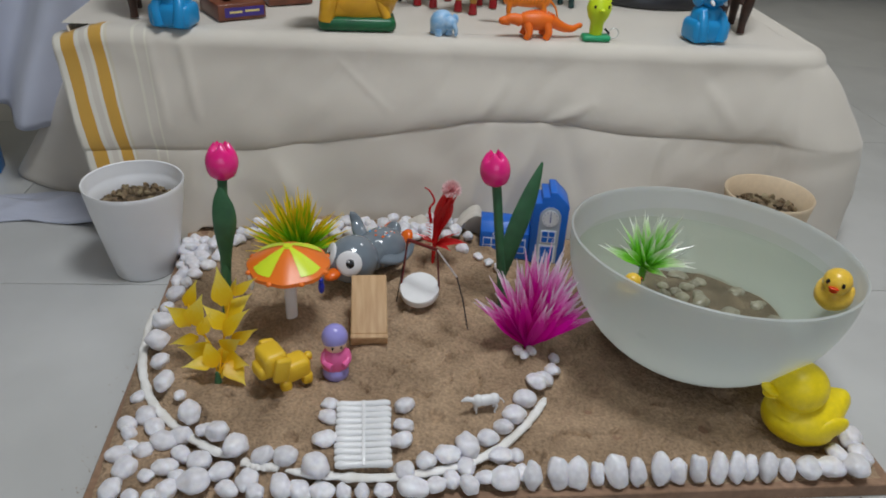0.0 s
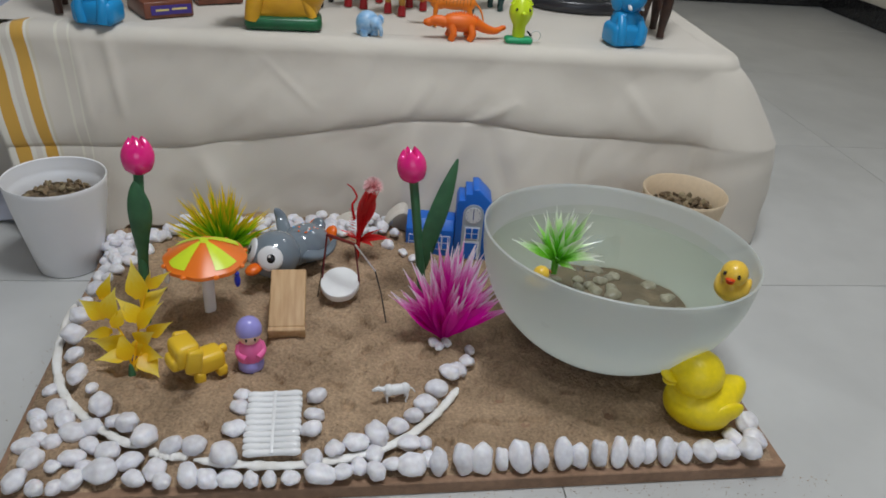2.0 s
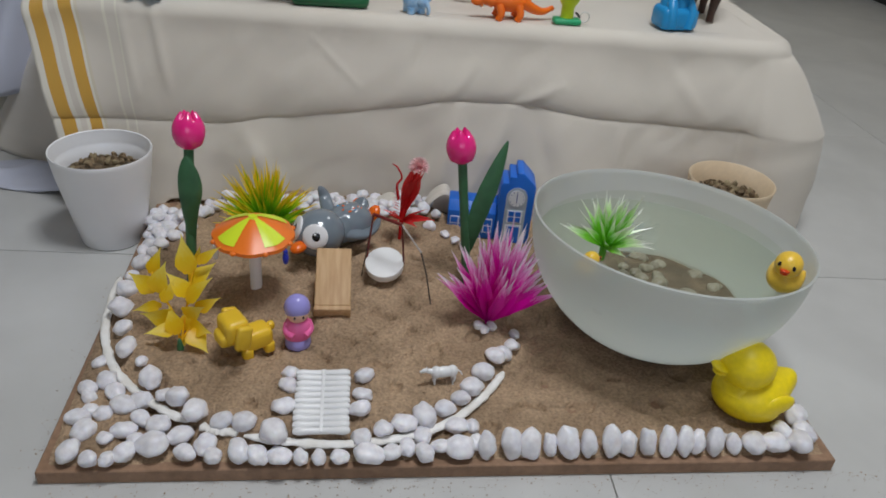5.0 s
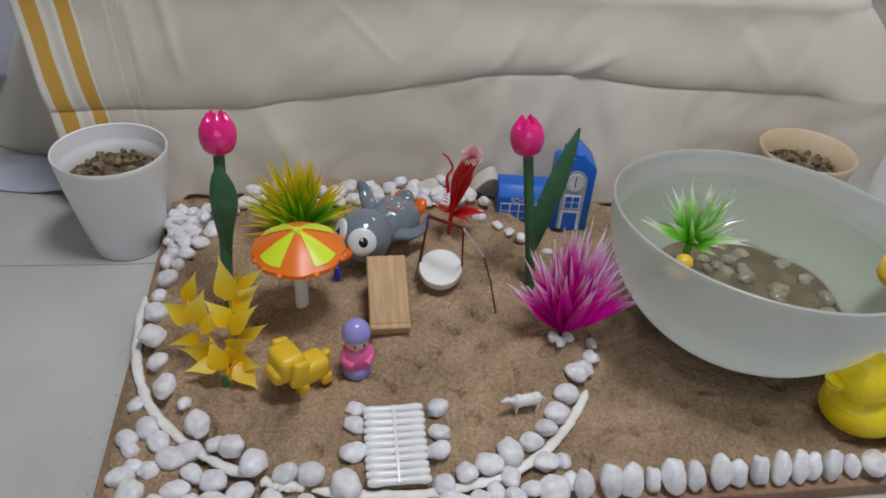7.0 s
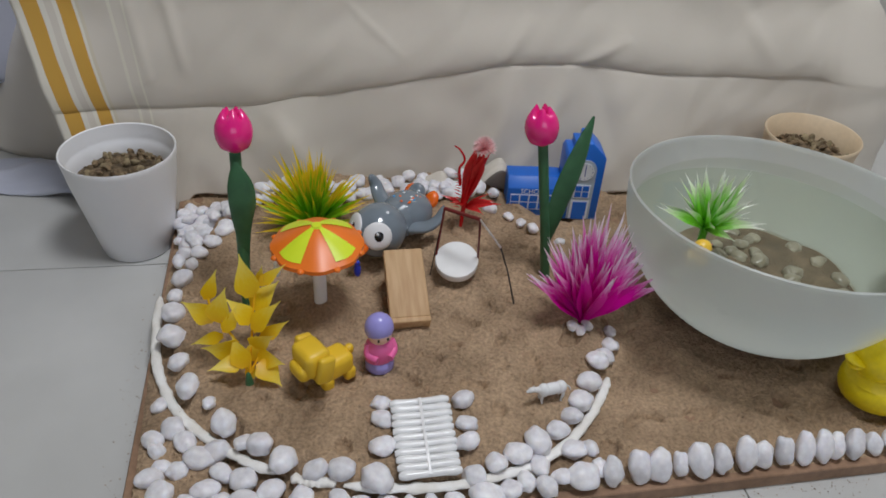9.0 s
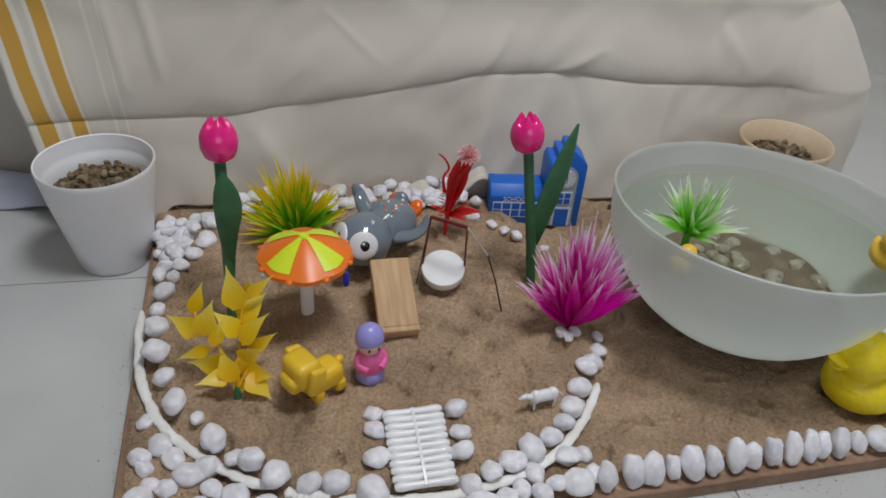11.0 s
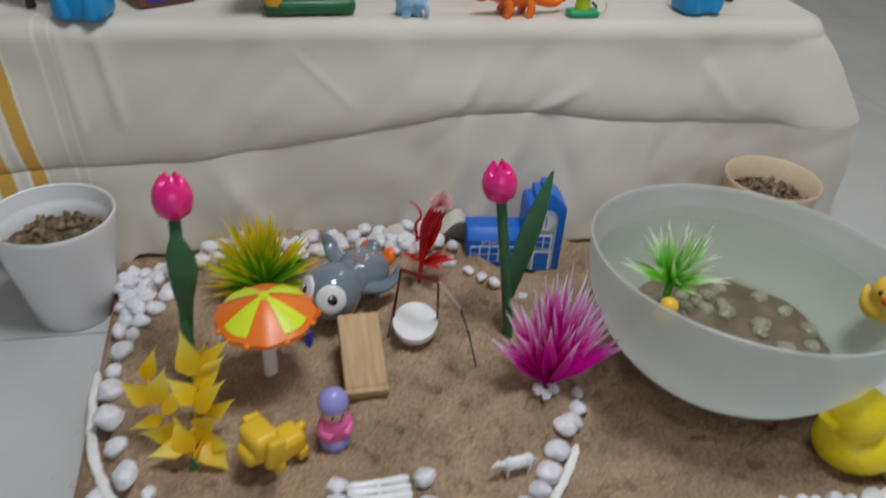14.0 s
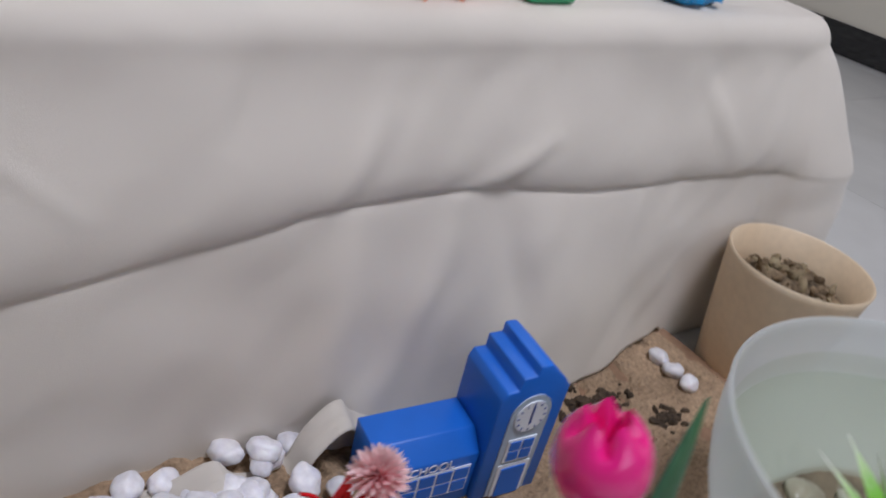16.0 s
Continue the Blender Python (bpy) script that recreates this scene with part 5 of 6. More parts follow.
part("clock_face", lathe([(0.0, 0.0), (0.0165, 0.0), (0.0165, 0.0012), (0.0, 0.0012)], 36), school_white, tower, "white clock face").matrix_basis = pose(0.035, -0.0073, 0.091, 90)
bm = rbox((0.0016, 0.0006, 0.012), (0, 0, 0.006), 0)
merge(bm, rbox((0.0016, 0.0006, 0.008), (0, 0, 0.004), 0), pose(0, 0, 0, 0, 178))
for k in range(12):
    merge(bm, rbox((0.0009, 0.0006, 0.0024), (0, 0, 0.0138), 0), pose(0, 0, 0, 0, 30 * k))
part("clock_hands", bm, school_dark, tower, "dark clock hands", False).matrix_basis = pose(0.035, -0.0089, 0.091)
part("window_frame", rbox((0.030, 0.0012, 0.026), (0.035, -0.0078, 0.053), 0), school_white, tower, "white window frame", False)
for i in (-1, 1):
    for j in (-1, 1):
        part("pane", rbox((0.0112, 0.0012, 0.0096), (0.035 + 0.0068 * i, -0.0088, 0.053 + 0.006 * j), 0), school_blue, tower, "", False)
part("door_frame", rbox((0.034, 0.0012, 0.038), (0.035, -0.0078, 0.017), 0), school_white, tower, "white door frame", False)
part("door", rbox((0.026, 0.0014, 0.034), (0.035, -0.0088, 0.015), 0), school_blue, tower, "blue door", False)
font = bpy.data.curves.new("sign", "FONT")
font.body, font.size, font.extrude, font.align_x = "SCHOOL", 0.0125, 0.0003, "CENTER"
tmp = new("sign", font)
bpy.context.view_layer.update()
mesh = bpy.data.meshes.new_from_object(tmp.evaluated_get(bpy.context.evaluated_depsgraph_get()))
bpy.data.objects.remove(tmp)
mesh.materials.clear()
mesh.materials.append(school_white)
sign = new("sign", mesh)
sign.parent = hall
sign["label"] = "white painted word on the hall"
sign.matrix_basis = pose(0.049, -0.0008, 0.0408, 90)


# ---- flower pots ----
def pot(name, at, profile, mat, label, soil_z, soil_r, seed):
    p = thing(name, pose(*at), label, "flower pot")
    part("body", lathe(profile, 64, cap=False), mat, p)
    rnd = random.Random(seed)
    bm = bmesh.new()
    rings = []
    for i in range(15):
        r = soil_r * i / 14
        rings.append([bm.verts.new((r * math.cos(a * math.pi / 24), r * math.sin(a * math.pi / 24),
                                    soil_z + 0.022 * (1 - (r / soil_r) ** 2) + 0.012 * noise.noise(Vector((r * math.cos(a * math.pi / 24) * 30, r * math.sin(a * math.pi / 24) * 30, seed))))) for a in range(48)])
    for a, b in zip(rings, rings[1:]):
        for k in range(48):
            bm.faces.new((a[k], a[(k + 1) % 48], b[(k + 1) % 48], b[k]))
    bmesh.ops.remove_doubles(bm, verts=bm.verts, dist=1e-5)
    part("soil", bm, soil_mat, p, "dry crumbly soil")
    crumbs, husks = bmesh.new(), bmesh.new()
    for n in range(150):
        a, r = rnd.uniform(0, 6.28), soil_r * rnd.random() ** 0.5 * 0.95
        s = rnd.uniform(0.0022, 0.0085) * (1.25 if n % 3 == 0 else 1)
        merge(crumbs if n % 3 else husks, blob((s, s * rnd.uniform(0.5, 0.9), s * 0.6), (r * math.cos(a), r * math.sin(a), soil_z + 0.022 * (1 - (r / soil_r) ** 2) + rnd.uniform(-0.004, 0.008)), (rnd.uniform(0, 90), rnd.uniform(0, 90), rnd.uniform(0, 360)), 1, 0.5, n))
    tagged(part("crumbled_soil", crumbs, soil_mat, p), kind="stuff")
    tagged(part("husk_litter", husks, chip_mat, p), kind="stuff")
    return p


white_pot = pot("flower_pot", (-0.076, 0.596, 0), [(0.0, 0.0), (0.054, 0.0), (0.058, 0.003), (0.068, 0.06), (0.083, 0.15), (0.0885, 0.194), (0.0898, 0.203), (0.0888, 0.2055),
                (0.0865, 0.204), (0.085, 0.188), (0.0832, 0.180), (0.0832, 0.174), (0.081, 0.171), (0.079, 0.15), (0.07, 0.11), (0.0, 0.11)], white_plastic,
                "white plastic flower pot half full of dry soil", 0.147, 0.0770, 2)
white_pot.scale = (1, 1, 0.915)
# no openings are cut: dark strips carry the slots' shade in their colour
for a in (62, 118, -20):
    part("slot", rbox((0.0016, 0.016, 0.005), (0.0868 * math.cos(radians(a)), 0.0868 * math.sin(radians(a)), 0.196), 0.0006, (0, 0, a)), dark_mat, white_pot, "dark strip standing for the shaded slot under the rim")
tan_pot = pot("flower_pot", (1.147, 0.583, 0), [(0.0, 0.0), (0.056, 0.0), (0.059, 0.004), (0.071, 0.10), (0.079, 0.168), (0.0805, 0.176), (0.079, 0.178), (0.0765, 0.176), (0.072, 0.12), (0.0, 0.12)], tan_mat,
    "beige clay flower pot with dry soil beside the board", 0.128, 0.0715, 7)
tan_pot.scale = (1.07, 1.07, 1.0)

# ---- toys on the table ----
T = TOP + 0.004


def figure(name, bm, mats, m, label, category, group=""):
    ob = finish(name, bm, mats)
    ob.matrix_world = m
    return tagged(ob, label, category, group)


def figure_parts(name, bm, pieces, m, label, category, group=""):
    """A figure of several paints: each paint of the mesh becomes a part of its own; pieces: (name, material)."""
    fig = thing(name, m, label, category, group)
    used = {f.material_index for f in bm.faces}
    for k, (piece, mat) in enumerate(pieces):
        if k not in used:
            continue
        one = bm.copy()
        bmesh.ops.delete(one, geom=[f for f in one.faces if f.material_index != k], context="FACES")
        for f in one.faces:
            f.material_index = 0
        if piece not in ("hoof", "tusk", "eye"):
            part(piece, one, mat, fig)
            continue
        one.verts.index_update()
        left = set(one.verts)
        while left:
            island, edge = set(), [next(v for v in one.verts if v in left)]
            while edge:
                v = edge.pop()
                if v not in island:
                    island.add(v)
                    edge += [e.other_vert(v) for e in v.link_edges]
            left -= island
            keep = {v.index for v in island}
            single = one.copy()
            single.verts.ensure_lookup_table()
            bmesh.ops.delete(single, geom=[v for v in single.verts if v.index not in keep], context="VERTS")
            part(piece, single, mat, fig)
        one.free()
    bm.free()
    return fig


def sitting_elephant():
    """A sitting toy elephant with its trunk up, that looks to -y; coat, tusk, eye."""
    bm = blob((0.040, 0.036, 0.040), (0, 0.004, 0.036), sub=4, square=0.3)
    merge(bm, rbox((0.094, 0.076, 0.046), (0, -0.002, 0.023), 0.014, segments=4))
    for s in (-1, 1):
        merge(bm, tube([(0.022 * s, -0.016, 0.055), (0.026 * s, -0.034, 0.034), (0.022 * s, -0.036, 0.006)], lambda t: 0.0125, 12, n=10))
        merge(bm, blob((0.008, 0.022, 0.030), (0.031 * s, 0.004, 0.098), (0, 0, -25 * s), 3))
    merge(bm, blob((0.030, 0.028, 0.030), (0, -0.006, 0.096), sub=4))
    merge(bm, tube([(0, -0.026, 0.090), (0.006, -0.044, 0.098), (0.012, -0.042, 0.122), (0.014, -0.034, 0.142)], lambda t: 0.0135 - 0.005 * t, 12, n=16))
    for s in (-1, 1):
        merge(bm, blob((0.0045, 0.010, 0.0045), (0.016 * s, -0.036, 0.082), (20, 0, 0), 2), None, 1)
        merge(bm, blob((0.003, 0.002, 0.004), (0.017 * s, -0.0305, 0.106), sub=1), None, 2)
    return bm


elephant_mats = [("body", sky_blue), ("tusk", white_gloss), ("eye", black_gloss)]
figure_parts("toy_elephant", sitting_elephant(), elephant_mats, pose(1.035, 0.795, T, 0, 0, 8) @ Matrix.Diagonal((0.86, 0.80, 0.98, 1)), "sky-blue plastic sitting elephant with raised trunk on the tablecloth", "toy elephant", "blue toy elephants")
figure_parts("toy_elephant", sitting_elephant(), elephant_mats, pose(-0.012, 0.798, T, 0, 0, -12) @ Matrix.Diagonal((0.86, 0.80, 0.98, 1)), "sky-blue plastic sitting elephant near the gold-banded table end", "toy elephant", "blue toy elephants")

bm = blob((0.024, 0.020, 0.024), (0, 0, 0.023), sub=3)
merge(bm, blob((0.014, 0.014, 0.014), (0.010, -0.016, 0.024), sub=3))
merge(bm, tube([(0.012, -0.026, 0.024), (0.016, -0.032, 0.014), (0.016, -0.032, 0.003)], lambda t: 0.006 - 0.003 * t, 10, n=8))
for s in (-1, 1):
    merge(bm, blob((0.003, 0.009, 0.010), (0.010 + 0.014 * s, -0.010, 0.030), (0, 0, 20 * s), 2))
    for y in (-0.010, 0.010):
        merge(bm, lathe([(0.008, 0), (0.008, 0.012)], 12), pose(0.011 * s, y, 0))
figure("toy_elephant", bm, pale_blue, pose(0.497, 0.790, T, 0, 0, 20), "tiny pale blue elephant near the table's edge", "toy elephant")

# painted clay lion
bm = rbox((0.150, 0.078, 0.032), (0, 0, 0.016), 0.012, segments=3)
for f in bm.faces:
    f.material_index = 3
merge(bm, blob((0.072, 0.036, 0.050), (0.006, 0, 0.062), sub=4, square=0.25), None, 0)
merge(bm, blob((0.070, 0.034, 0.034), (0.010, 0, 0.112), (0, 6, 0), 4), None, 0)
merge(bm, rbox((0.128, 0.060, 0.092), (0.002, 0, 0.070), 0.016, segments=4), None, 0)
merge(bm, blob((0.036, 0.038, 0.052), (0.048, 0, 0.090), sub=4), None, 0)
for s in (-1, 1):
    merge(bm, tube([(-0.044, 0.020 * s, 0.10), (-0.054, 0.026 * s, 0.06), (-0.060, 0.026 * s, 0.022)], lambda t: 0.018 - 0.003 * t, 14, n=12), None, 0)
    merge(bm, tube([(0.058, 0.018 * s, 0.106), (0.040, 0.0235 * s, 0.078), (0.056, 0.0235 * s, 0.030)], lambda t: 0.010, 12, n=12), None, 0)
merge(bm, blob((0.040, 0.044, 0.052), (-0.060, -0.006, 0.138), sub=4), None, 1)
merge(bm, blob((0.028, 0.030, 0.036), (-0.078, -0.022, 0.146), sub=4), None, 0)
merge(bm, blob((0.010, 0.008, 0.008), (-0.096, -0.046, 0.136), sub=2), None, 2)
for s in (-1, 1):
    merge(bm, blob((0.006, 0.004, 0.006), (-0.090 + 0.013 * s, -0.046 - 0.004 * s, 0.156), sub=2), None, 2)
figure_parts("clay_lion", bm, [("body", lion_yellow), ("mane", lion_green), ("face_paint", plinth_brown), ("base", lion_green)], pose(0.332, 0.820, T, 0, 0, 2) @ Matrix.Diagonal((1, 1, 0.84, 1)), "yellow painted clay lion with green mane and base", "lion figurine")


def statue(at, turn, label, bars):
    """A plain dark standing figure on a wooden plinth, legs and coat only."""
    st = thing("statuette", pose(*at, 0, 0, turn), label, "statuette", "statuettes on plinths")
    part("plinth", rbox((0.098, 0.115, 0.032), (0, 0, 0.016), 0.0025), plinth_brown, st, "reddish brown plinth")
    if bars:
        plate = part("plate", rbox((0.080, 0.0012, 0.018), (0.004, -0.0585, 0.016), 0), label_purple, st, "purple name plate with gold bars", False)
        part("bar", rbox((0.026, 0.0008, 0.004), (-0.014, -0.0595, 0.016), 0.0003), label_gold, plate)
        part("bar", rbox((0.030, 0.0008, 0.004), (0.020, -0.0595, 0.017), 0.0003), label_gold, plate)
    bm = bmesh.new()
    for s, y in ((-1, -0.008), (1, 0.010)):
        merge(bm, blob((0.011, 0.024, 0.009), (0.017 * s, y - 0.008, 0.040), (0, 0, 10 * s), 3))
        merge(bm, tube([(0.017 * s, y, 0.042), (0.017 * s, y + 0.004, 0.10), (0.012 * s, 0.002, 0.17)], lambda t: 0.0105 + 0.004 * t, 12, n=12))
    merge(bm, blob((0.034, 0.022, 0.045), (0, 0.002, 0.20), sub=3))
    part("body", bm, black_gloss, st)
    return st


statue((0.078, 0.905, T), 29, "dark statuette on a brown plinth with a purple plate", True)
statue((0.165, 1.045, T), 24, "dark statuette on a plain brown plinth", False)

figure_parts("toy_horse", beast(0.15, 0.16, None, 55, 1.0, 0.8, 0.9, hoof=0.16), [("body", gold_paint), ("hoof", hoof_red)], pose(0.500, 1.060, T, 0, 0, 62), "gold-brown painted toy deer with dark red hooves", "toy deer", "gold deer")
figure_parts("toy_horse", beast(0.15, 0.16, None, 55, 1.0, 0.8, 0.9, hoof=0.16), [("body", gold_paint), ("hoof", hoof_red)], pose(0.592, 1.005, T, 0, 0, 50), "gold-brown painted toy deer beside its twin", "toy deer", "gold deer")
figure("toy_horse", beast(0.15, 0.17, None, 50, 1.0, 0.8, 1.15), teal_dark, pose(0.690, 1.120, T, 0, 0, 40), "dark teal glossy toy horse behind the tiger", "toy horse", "teal horses")
figure("toy_horse", beast(0.15, 0.17, None, 50, 1.0, 0.8, 1.15), teal_dark, pose(0.775, 1.055, T, 0, 0, 25), "dark teal glossy toy horse beside the stone elephants", "toy horse", "teal horses")
figure("toy_horse", beast(0.12, 0.16, None, 50, 1.0, 0.8, 0.8), black_gloss, pose(0.395, 1.045, T, 0, 0, 70), "glossy black toy horse behind the lion", "toy horse")
figure_parts("toy_tiger", beast(0.105, 0.066, None, 8, 1.15, 0.9, 1.0, stripes=True), [("body", tiger_orange), ("paw", tiger_orange), ("stripe", dark_mat)], pose(0.680, 0.880, T, 0, 0, -8) @ Matrix.Scale(1.15, 4), "orange plastic toy tiger with dark stripes", "toy tiger")

# long-tailed dinosaur
bm = blob((0.042, 0.020, 0.020), (0, 0, 0.034), (0, 4, 0), 4)
merge(bm, tube([(0.030, 0, 0.036), (0.056, 0.004, 0.022), (0.080, 0.010, 0.016), (0.100, 0.016, 0.022)], lambda t: 0.013 - 0.008 * t, 12, n=16))
merge(bm, blob((0.007, 0.006, 0.006), (0.100, 0.016, 0.022), sub=2))
merge(bm, tube([(-0.034, 0, 0.034), (-0.054, 0, 0.038), (-0.066, 0, 0.034)], lambda t: 0.013 - 0.004 * t, 12, n=10))
merge(bm, blob((0.014, 0.009, 0.009), (-0.068, 0, 0.033), sub=3))
for x in (-0.022, 0.020):
    for s in (-1, 1):
        merge(bm, tube([(x, 0.012 * s, 0.030), (x + 0.004, 0.020 * s, 0.014), (x - 0.002, 0.020 * s, 0.0)], lambda t: 0.009 - 0.002 * t, 10, n=8))
for n in range(12):
    merge(bm, blob((0.003, 0.0015, 0.005), (-0.030 + 0.006 * n, 0, 0.054 - 0.00025 * (n - 5) ** 2), sub=1))
figure("toy_dinosaur", bm, dino_orange, pose(0.684, 0.786, T, 0, 0, 2) @ Matrix.Scale(0.93, 4), "orange plastic dinosaur with a long tail", "toy dinosaur")

# chick on a leaf with a key ring
chick = thing("toy_chick", pose(0.803, 0.775, T), "lime toy chick on a green foot with a key ring", "toy chick")
part("foot", rbox((0.056, 0.030, 0.012), (0, -0.004, 0.006), 0.005), chick_green, chick, "green foot")
bm = lathe([(0.013, 0.010), (0.013, 0.034), (0.020, 0.046), (0.024, 0.058), (0.023, 0.070), (0.015, 0.081), (0.012, 0.086), (0.006, 0.090), (0.0, 0.091)], 32)
for s in (-1, 1):
    merge(bm, tube([(0.018 * s, 0, 0.074), (0.012 * s, 0, 0.088)], lambda t: 0.006 - 0.003 * t, 10))
part("body", bm, chick_lime, chick)
for s in (-1, 1):
    part("eye", blob((0.003, 0.002, 0.0035), (0.013 * s, -0.0185, 0.068), sub=2), black_gloss, chick)
part("beak", blob((0.006, 0.007, 0.004), (0, -0.024, 0.062), sub=2), chick_lime, chick)
ring = [(0.038 + 0.010 * math.cos(a * math.pi / 12), 0.004, 0.013 + 0.010 * math.sin(a * math.pi / 12)) for a in range(25)]
part("ring", tube(ring, 0.0014, 8), steel, chick, "steel key ring")
part("link", tube([(0.018, 0.0, 0.022), (0.028, 0.003, 0.013)], 0.0022, 8), black_gloss, chick)

# stone elephants on one dark base
group = thing("elephant_group", pose(1.035, 1.120, T, 0, 0, -8), "green-grey stone elephants standing on a dark oval base", "figurine")
bm = lathe([(0.118, 0.0), (0.122, 0.004), (0.118, 0.022), (0.108, 0.028), (0.0, 0.029)], 48)
bmesh.ops.transform(bm, matrix=Matrix.Diagonal((1, 0.55, 1, 1)), verts=bm.verts)
part("base", bm, base_dark, group, "dark oval base")
for x, k in ((-0.055, 0.9), (0.045, 1.0)):
    part("elephant", beast(0.10 * k, 0.13 * k, None, 20, 1.3, 0.5, 1.5), stone_green, group).matrix_basis = pose(x, 0, 0.026, 0, 0, 15)


def wooden_elephant(at, turn, label):
    bm = beast(0.15, 0.20, None, 15, 1.2, 0.7, 1.35)
    merge(bm, tube([(-0.105, 0, 0.15), (-0.125, 0, 0.10), (-0.118, 0, 0.05)], lambda t: 0.016 - 0.008 * t, 12, n=12))
    e = thing("wooden_elephant", pose(*at, 0, 0, turn), label, "wooden elephant", "dark wooden elephants")
    part("body", bm, dark_wood, e)
    cloth_part = lathe([(0.052, 0.0), (0.050, 0.02), (0.036, 0.036), (0.0, 0.040)], 24)
    part("saddle_cloth", cloth_part, gold_paint, e, "gold and red saddle cloth").matrix_basis = pose(0, 0, 0.150)
    strands = bmesh.new()
    for k in range(18):
        a = k * 2.4
        merge(strands, tube([(0, 0, 0), (0.012 * math.cos(a), 0.012 * math.sin(a), -0.034)], 0.003, 5))
    merge(strands, blob((0.010, 0.010, 0.014), (0, 0, 0.004), sub=2))
    part("tassel", strands, tassel_orange, e, "orange thread tassel").matrix_basis = pose(-0.06, 0.062, 0.128)
    part("cord", tube([(-0.03, 0.045, 0.17), (-0.05, 0.06, 0.15), (-0.06, 0.062, 0.132)], 0.003, 6), tassel_orange, e)
    return e


wooden_elephant((1.128, 0.905, T), -100, "dark carved wooden elephant with an orange tassel")
wooden_elephant((-0.085, 0.895, T), -80, "dark carved wooden elephant behind the blue elephant")
bm = lathe([(0.040, 0.0), (0.042, 0.02), (0.034, 0.07), (0.020, 0.11), (0.0, 0.12)], 32)
for v in bm.verts:
    v.co.x += 0.004 * noise.noise(v.co * 60)
figure("orange_figure", bm, tassel_orange, pose(0.002, 1.075, T), "bright orange draped plain figure behind the plinths", "figurine")

# ---- cloth at the end of the table and the clutter beside it ----
def sheet(fn, nu, nv, mat, name, label, category, thickness=0.0015, weave=1.0):
    bm = bmesh.new()
    uv = bm.loops.layers.uv.new("UVMap")
    grid = [[bm.verts.new(fn(i / nu, j / nv)) for j in range(nv + 1)] for i in range(nu + 1)]
    for i in range(nu):
        for j in range(nv):
            f = bm.faces.new((grid[i][j], grid[i + 1][j], grid[i + 1][j + 1], grid[i][j + 1]))
            for loop, (a, b) in zip(f.loops, ((i, j), (i + 1, j), (i + 1, j + 1), (i, j + 1))):
                loop[uv].uv = (0.3 + weave * a / nu, weave * b / nv)
    ob = finish(name, bm, mat)
    solid = ob.modifiers.new("thickness", "SOLIDIFY")
    solid.thickness, solid.offset = thickness, 0
    return tagged(ob, label, category) if label else ob


def table_end(u, v):
    """The cloth that hangs over the table's west end down to the floor."""
    x, y, z = -0.215 - 0.03 * u, 0.80 + 0.75 * u, TOP - 0.004 - (TOP - 0.006) * v
    y -= 0.03 * v * (1 - u) ** 2
    x += 0.075 * v * (1 - smoothstep(0.0, 0.22, u))
    out = 0.24 * v * smoothstep(0.0, 0.3, u) - 0.03 * v * (1 - smoothstep(0, 0.2, u)) + 0.020 * noise.noise(Vector((u * 7, v * 2, 5))) * v + 0.012 * math.sin(u * 19 + 2 * v) * v
    return (x - out, y + 0.01 * v * (1 - u), z)


end_cloth = sheet(table_end, 70, 40, cotton_mat, "end_drape", "", "")
end_cloth.parent = cloth


def hung(u, v):
    """A bluish white cloth hanging in loose folds beside the table."""
    x = -0.93 + 0.80 * u
    z = 0.80 * (1 - v) + 0.15 * v + 0.12 * (1 - u) * v - 0.02
    y = 1.16 - 0.10 * v + 0.05 * math.sin(u * 26 + 1.5 * v) + 0.03 * noise.noise(Vector((u * 5, v * 3, 8)))
    return (x - 0.18 * v * u, y - 0.10 * v * u, z)


sheet(hung, 90, 40, white_cloth_mat, "hanging_cloth", "bluish white cloth hanging in loose folds beside the table", "cloth")


def fallen(u, v):
    """Its end, swept along the floor."""
    a = Vector((-0.95, 0.72, 0)).lerp(Vector((-0.20, 0.84, 0)), u)
    w = 0.16 - 0.05 * u
    z = 0.006 + 0.045 * math.sin(math.pi * v) * (0.6 + 0.4 * math.sin(u * 15)) + 0.015 * noise.noise(Vector((u * 9, v * 4, 2)))
    return (a.x + 0.03 * noise.noise(Vector((u * 6, v, 1))), a.y + w * (v - 0.5) + 0.03 * math.sin(u * 11), max(z, 0.003))


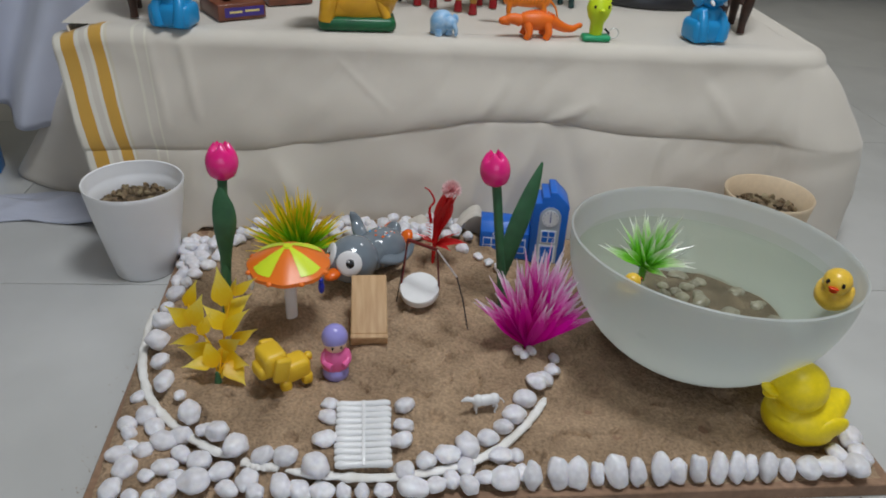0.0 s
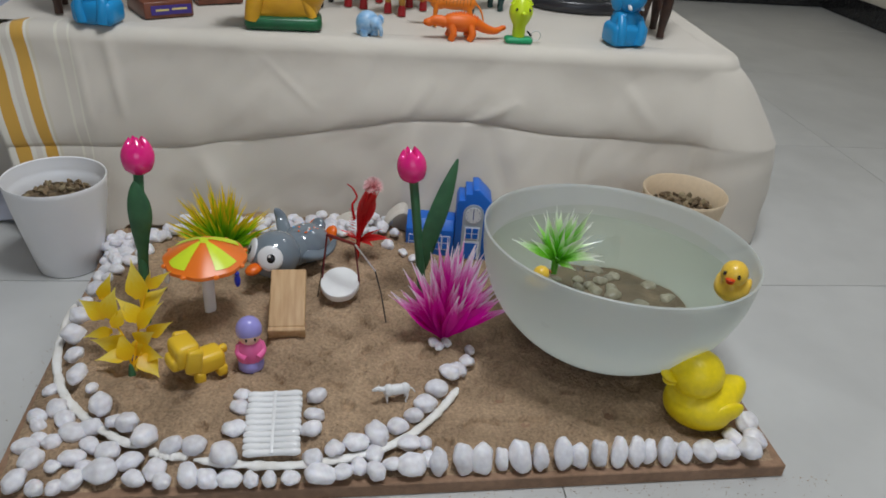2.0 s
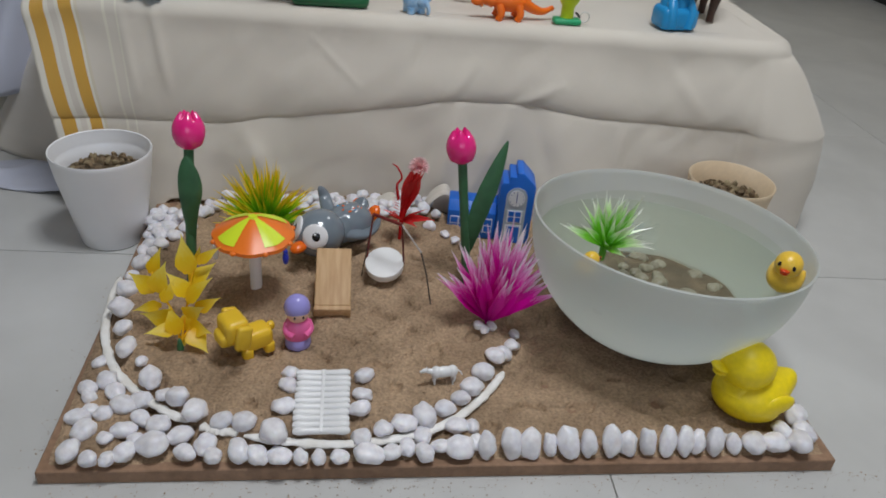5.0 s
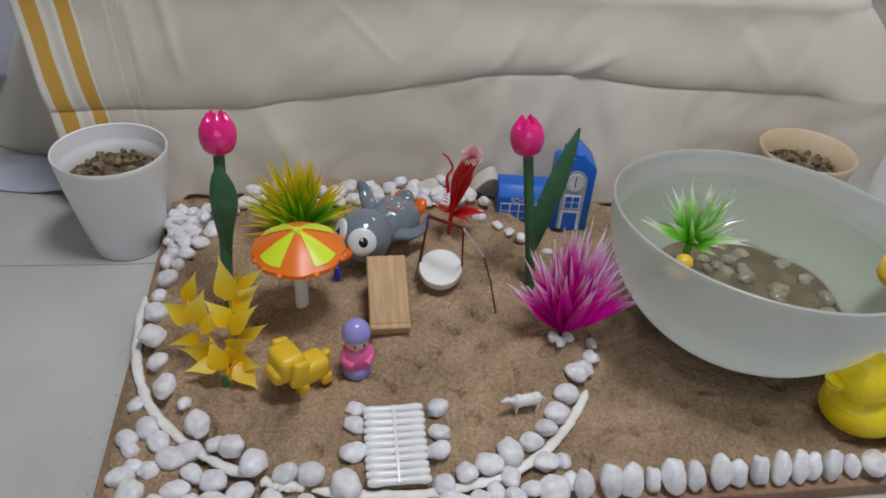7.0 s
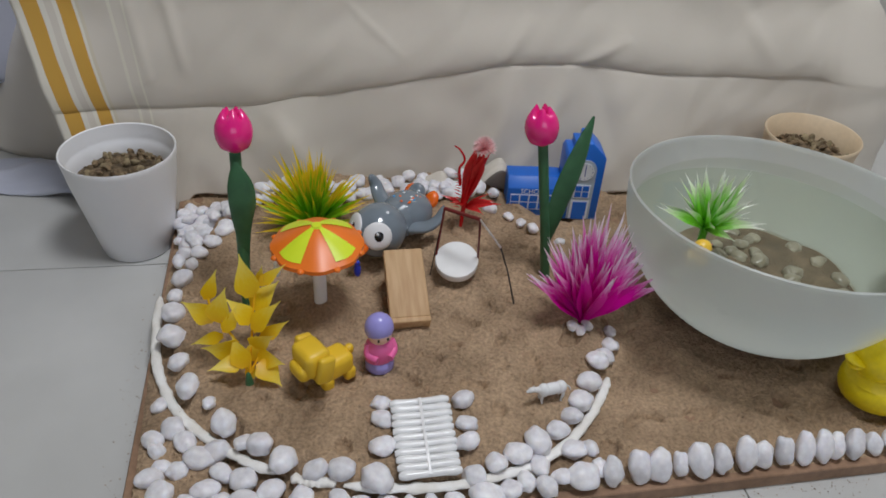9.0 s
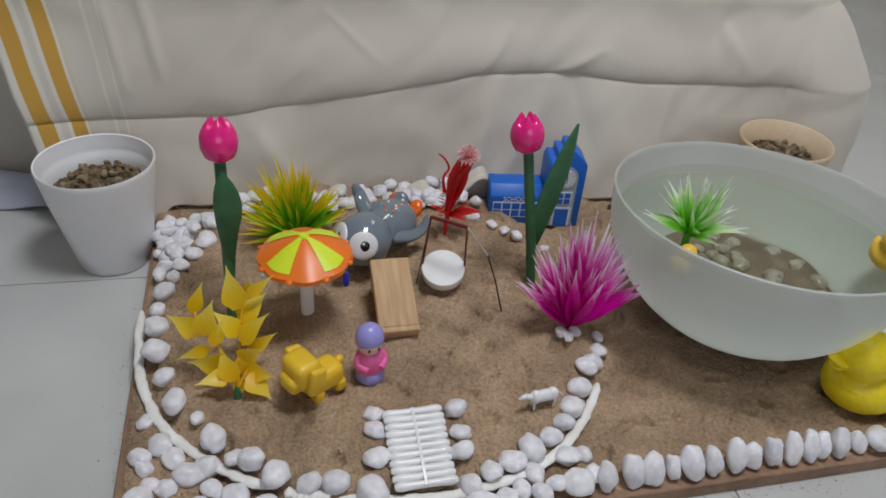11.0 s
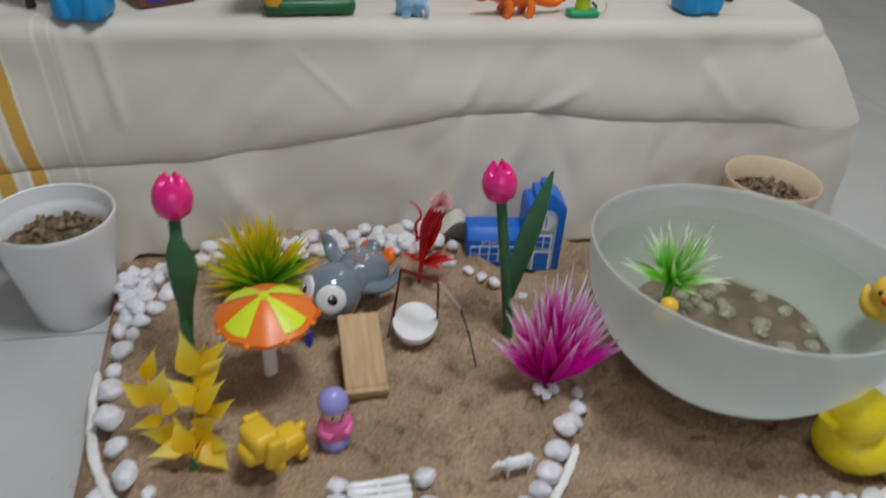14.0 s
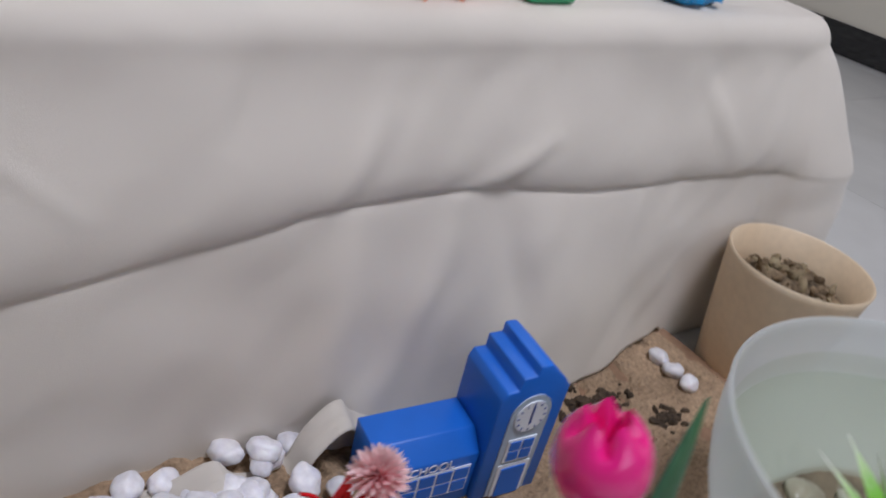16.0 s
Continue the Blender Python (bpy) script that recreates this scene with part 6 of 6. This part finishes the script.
sheet(fallen, 80, 24, white_cloth_mat, "fallen_cloth", "crumpled white cloth lying along the floor", "cloth")
box = thing("packet", pose(-0.60, 1.02, 0, 0, 0, 12), "colourful printed packet with a blue foot leaning in the clutter", "packet")
part("body", rbox((0.16, 0.05, 0.26), (0, 0, 0.13), 0.003), material("print_red", (0.35, 0.05, 0.04), 0.3, (0.05, 0.22, 0.06), 26, spread=(0.45, 0.55)), box)
part("band", rbox((0.163, 0.053, 0.09), (0, 0, 0.046), 0.003), plastic("print_blue", (0.02, 0.20, 0.55), 0.3), box, "blue lower band")
part("stripe", rbox((0.165, 0.055, 0.008), (0, 0, 0.070), 0.001), white_gloss, box)


def curl(u, v):
    """The hem's loose curled corner on the pebbles."""
    c = spline([(0.38, 0.690, 0.050), (0.43, 0.676, 0.062), (0.465, 0.668, 0.082), (0.485, 0.668, 0.062), (0.525, 0.668, 0.056), (0.545, 0.668, 0.086), (0.575, 0.670, 0.102), (0.602, 0.676, 0.074), (0.68, 0.684, 0.060), (0.74, 0.690, 0.054)], 41)[round(u * 40)]
    return (c.x, c.y - 0.026 * v - 0.010, c.z - 0.012 * v + 0.004 * math.sin(u * 12))


hem = sheet(curl, 40, 10, cotton_mat, "hem_curl", "", "", weave=0.25)
hem.parent = cloth

# ---- damp dark soil spilled behind the bowl ----
dark_soil = material("damp_dark_soil", (0.085, 0.055, 0.032), 0.9, (0.04, 0.025, 0.014), 70, 0.002, 200, fine=0.4)
heap = bmesh.new()
srng = random.Random(44)
for cx, cy, wide, count in ((0.868, 0.602, 0.040, 60), (0.906, 0.606, 0.022, 30), (0.940, 0.556, 0.024, 34)):
    for n in range(count):
        r = srng.uniform(0.002, 0.0075)
        x, y = cx + srng.gauss(0, wide * 0.45), min(cy + srng.gauss(0, wide * 0.3), 0.655)
        merge(heap, blob((r, r * srng.uniform(0.6, 1), r * 0.7), (x, y, sand_height(x, y) + sand_detail(x, y) + r * 0.25), (0, 0, srng.uniform(0, 180)), 1, 0.6, n))
tagged(finish("spilled_soil", heap, dark_soil), "clods of damp dark soil spilled on the sand behind the bowl", "soil", kind="stuff")
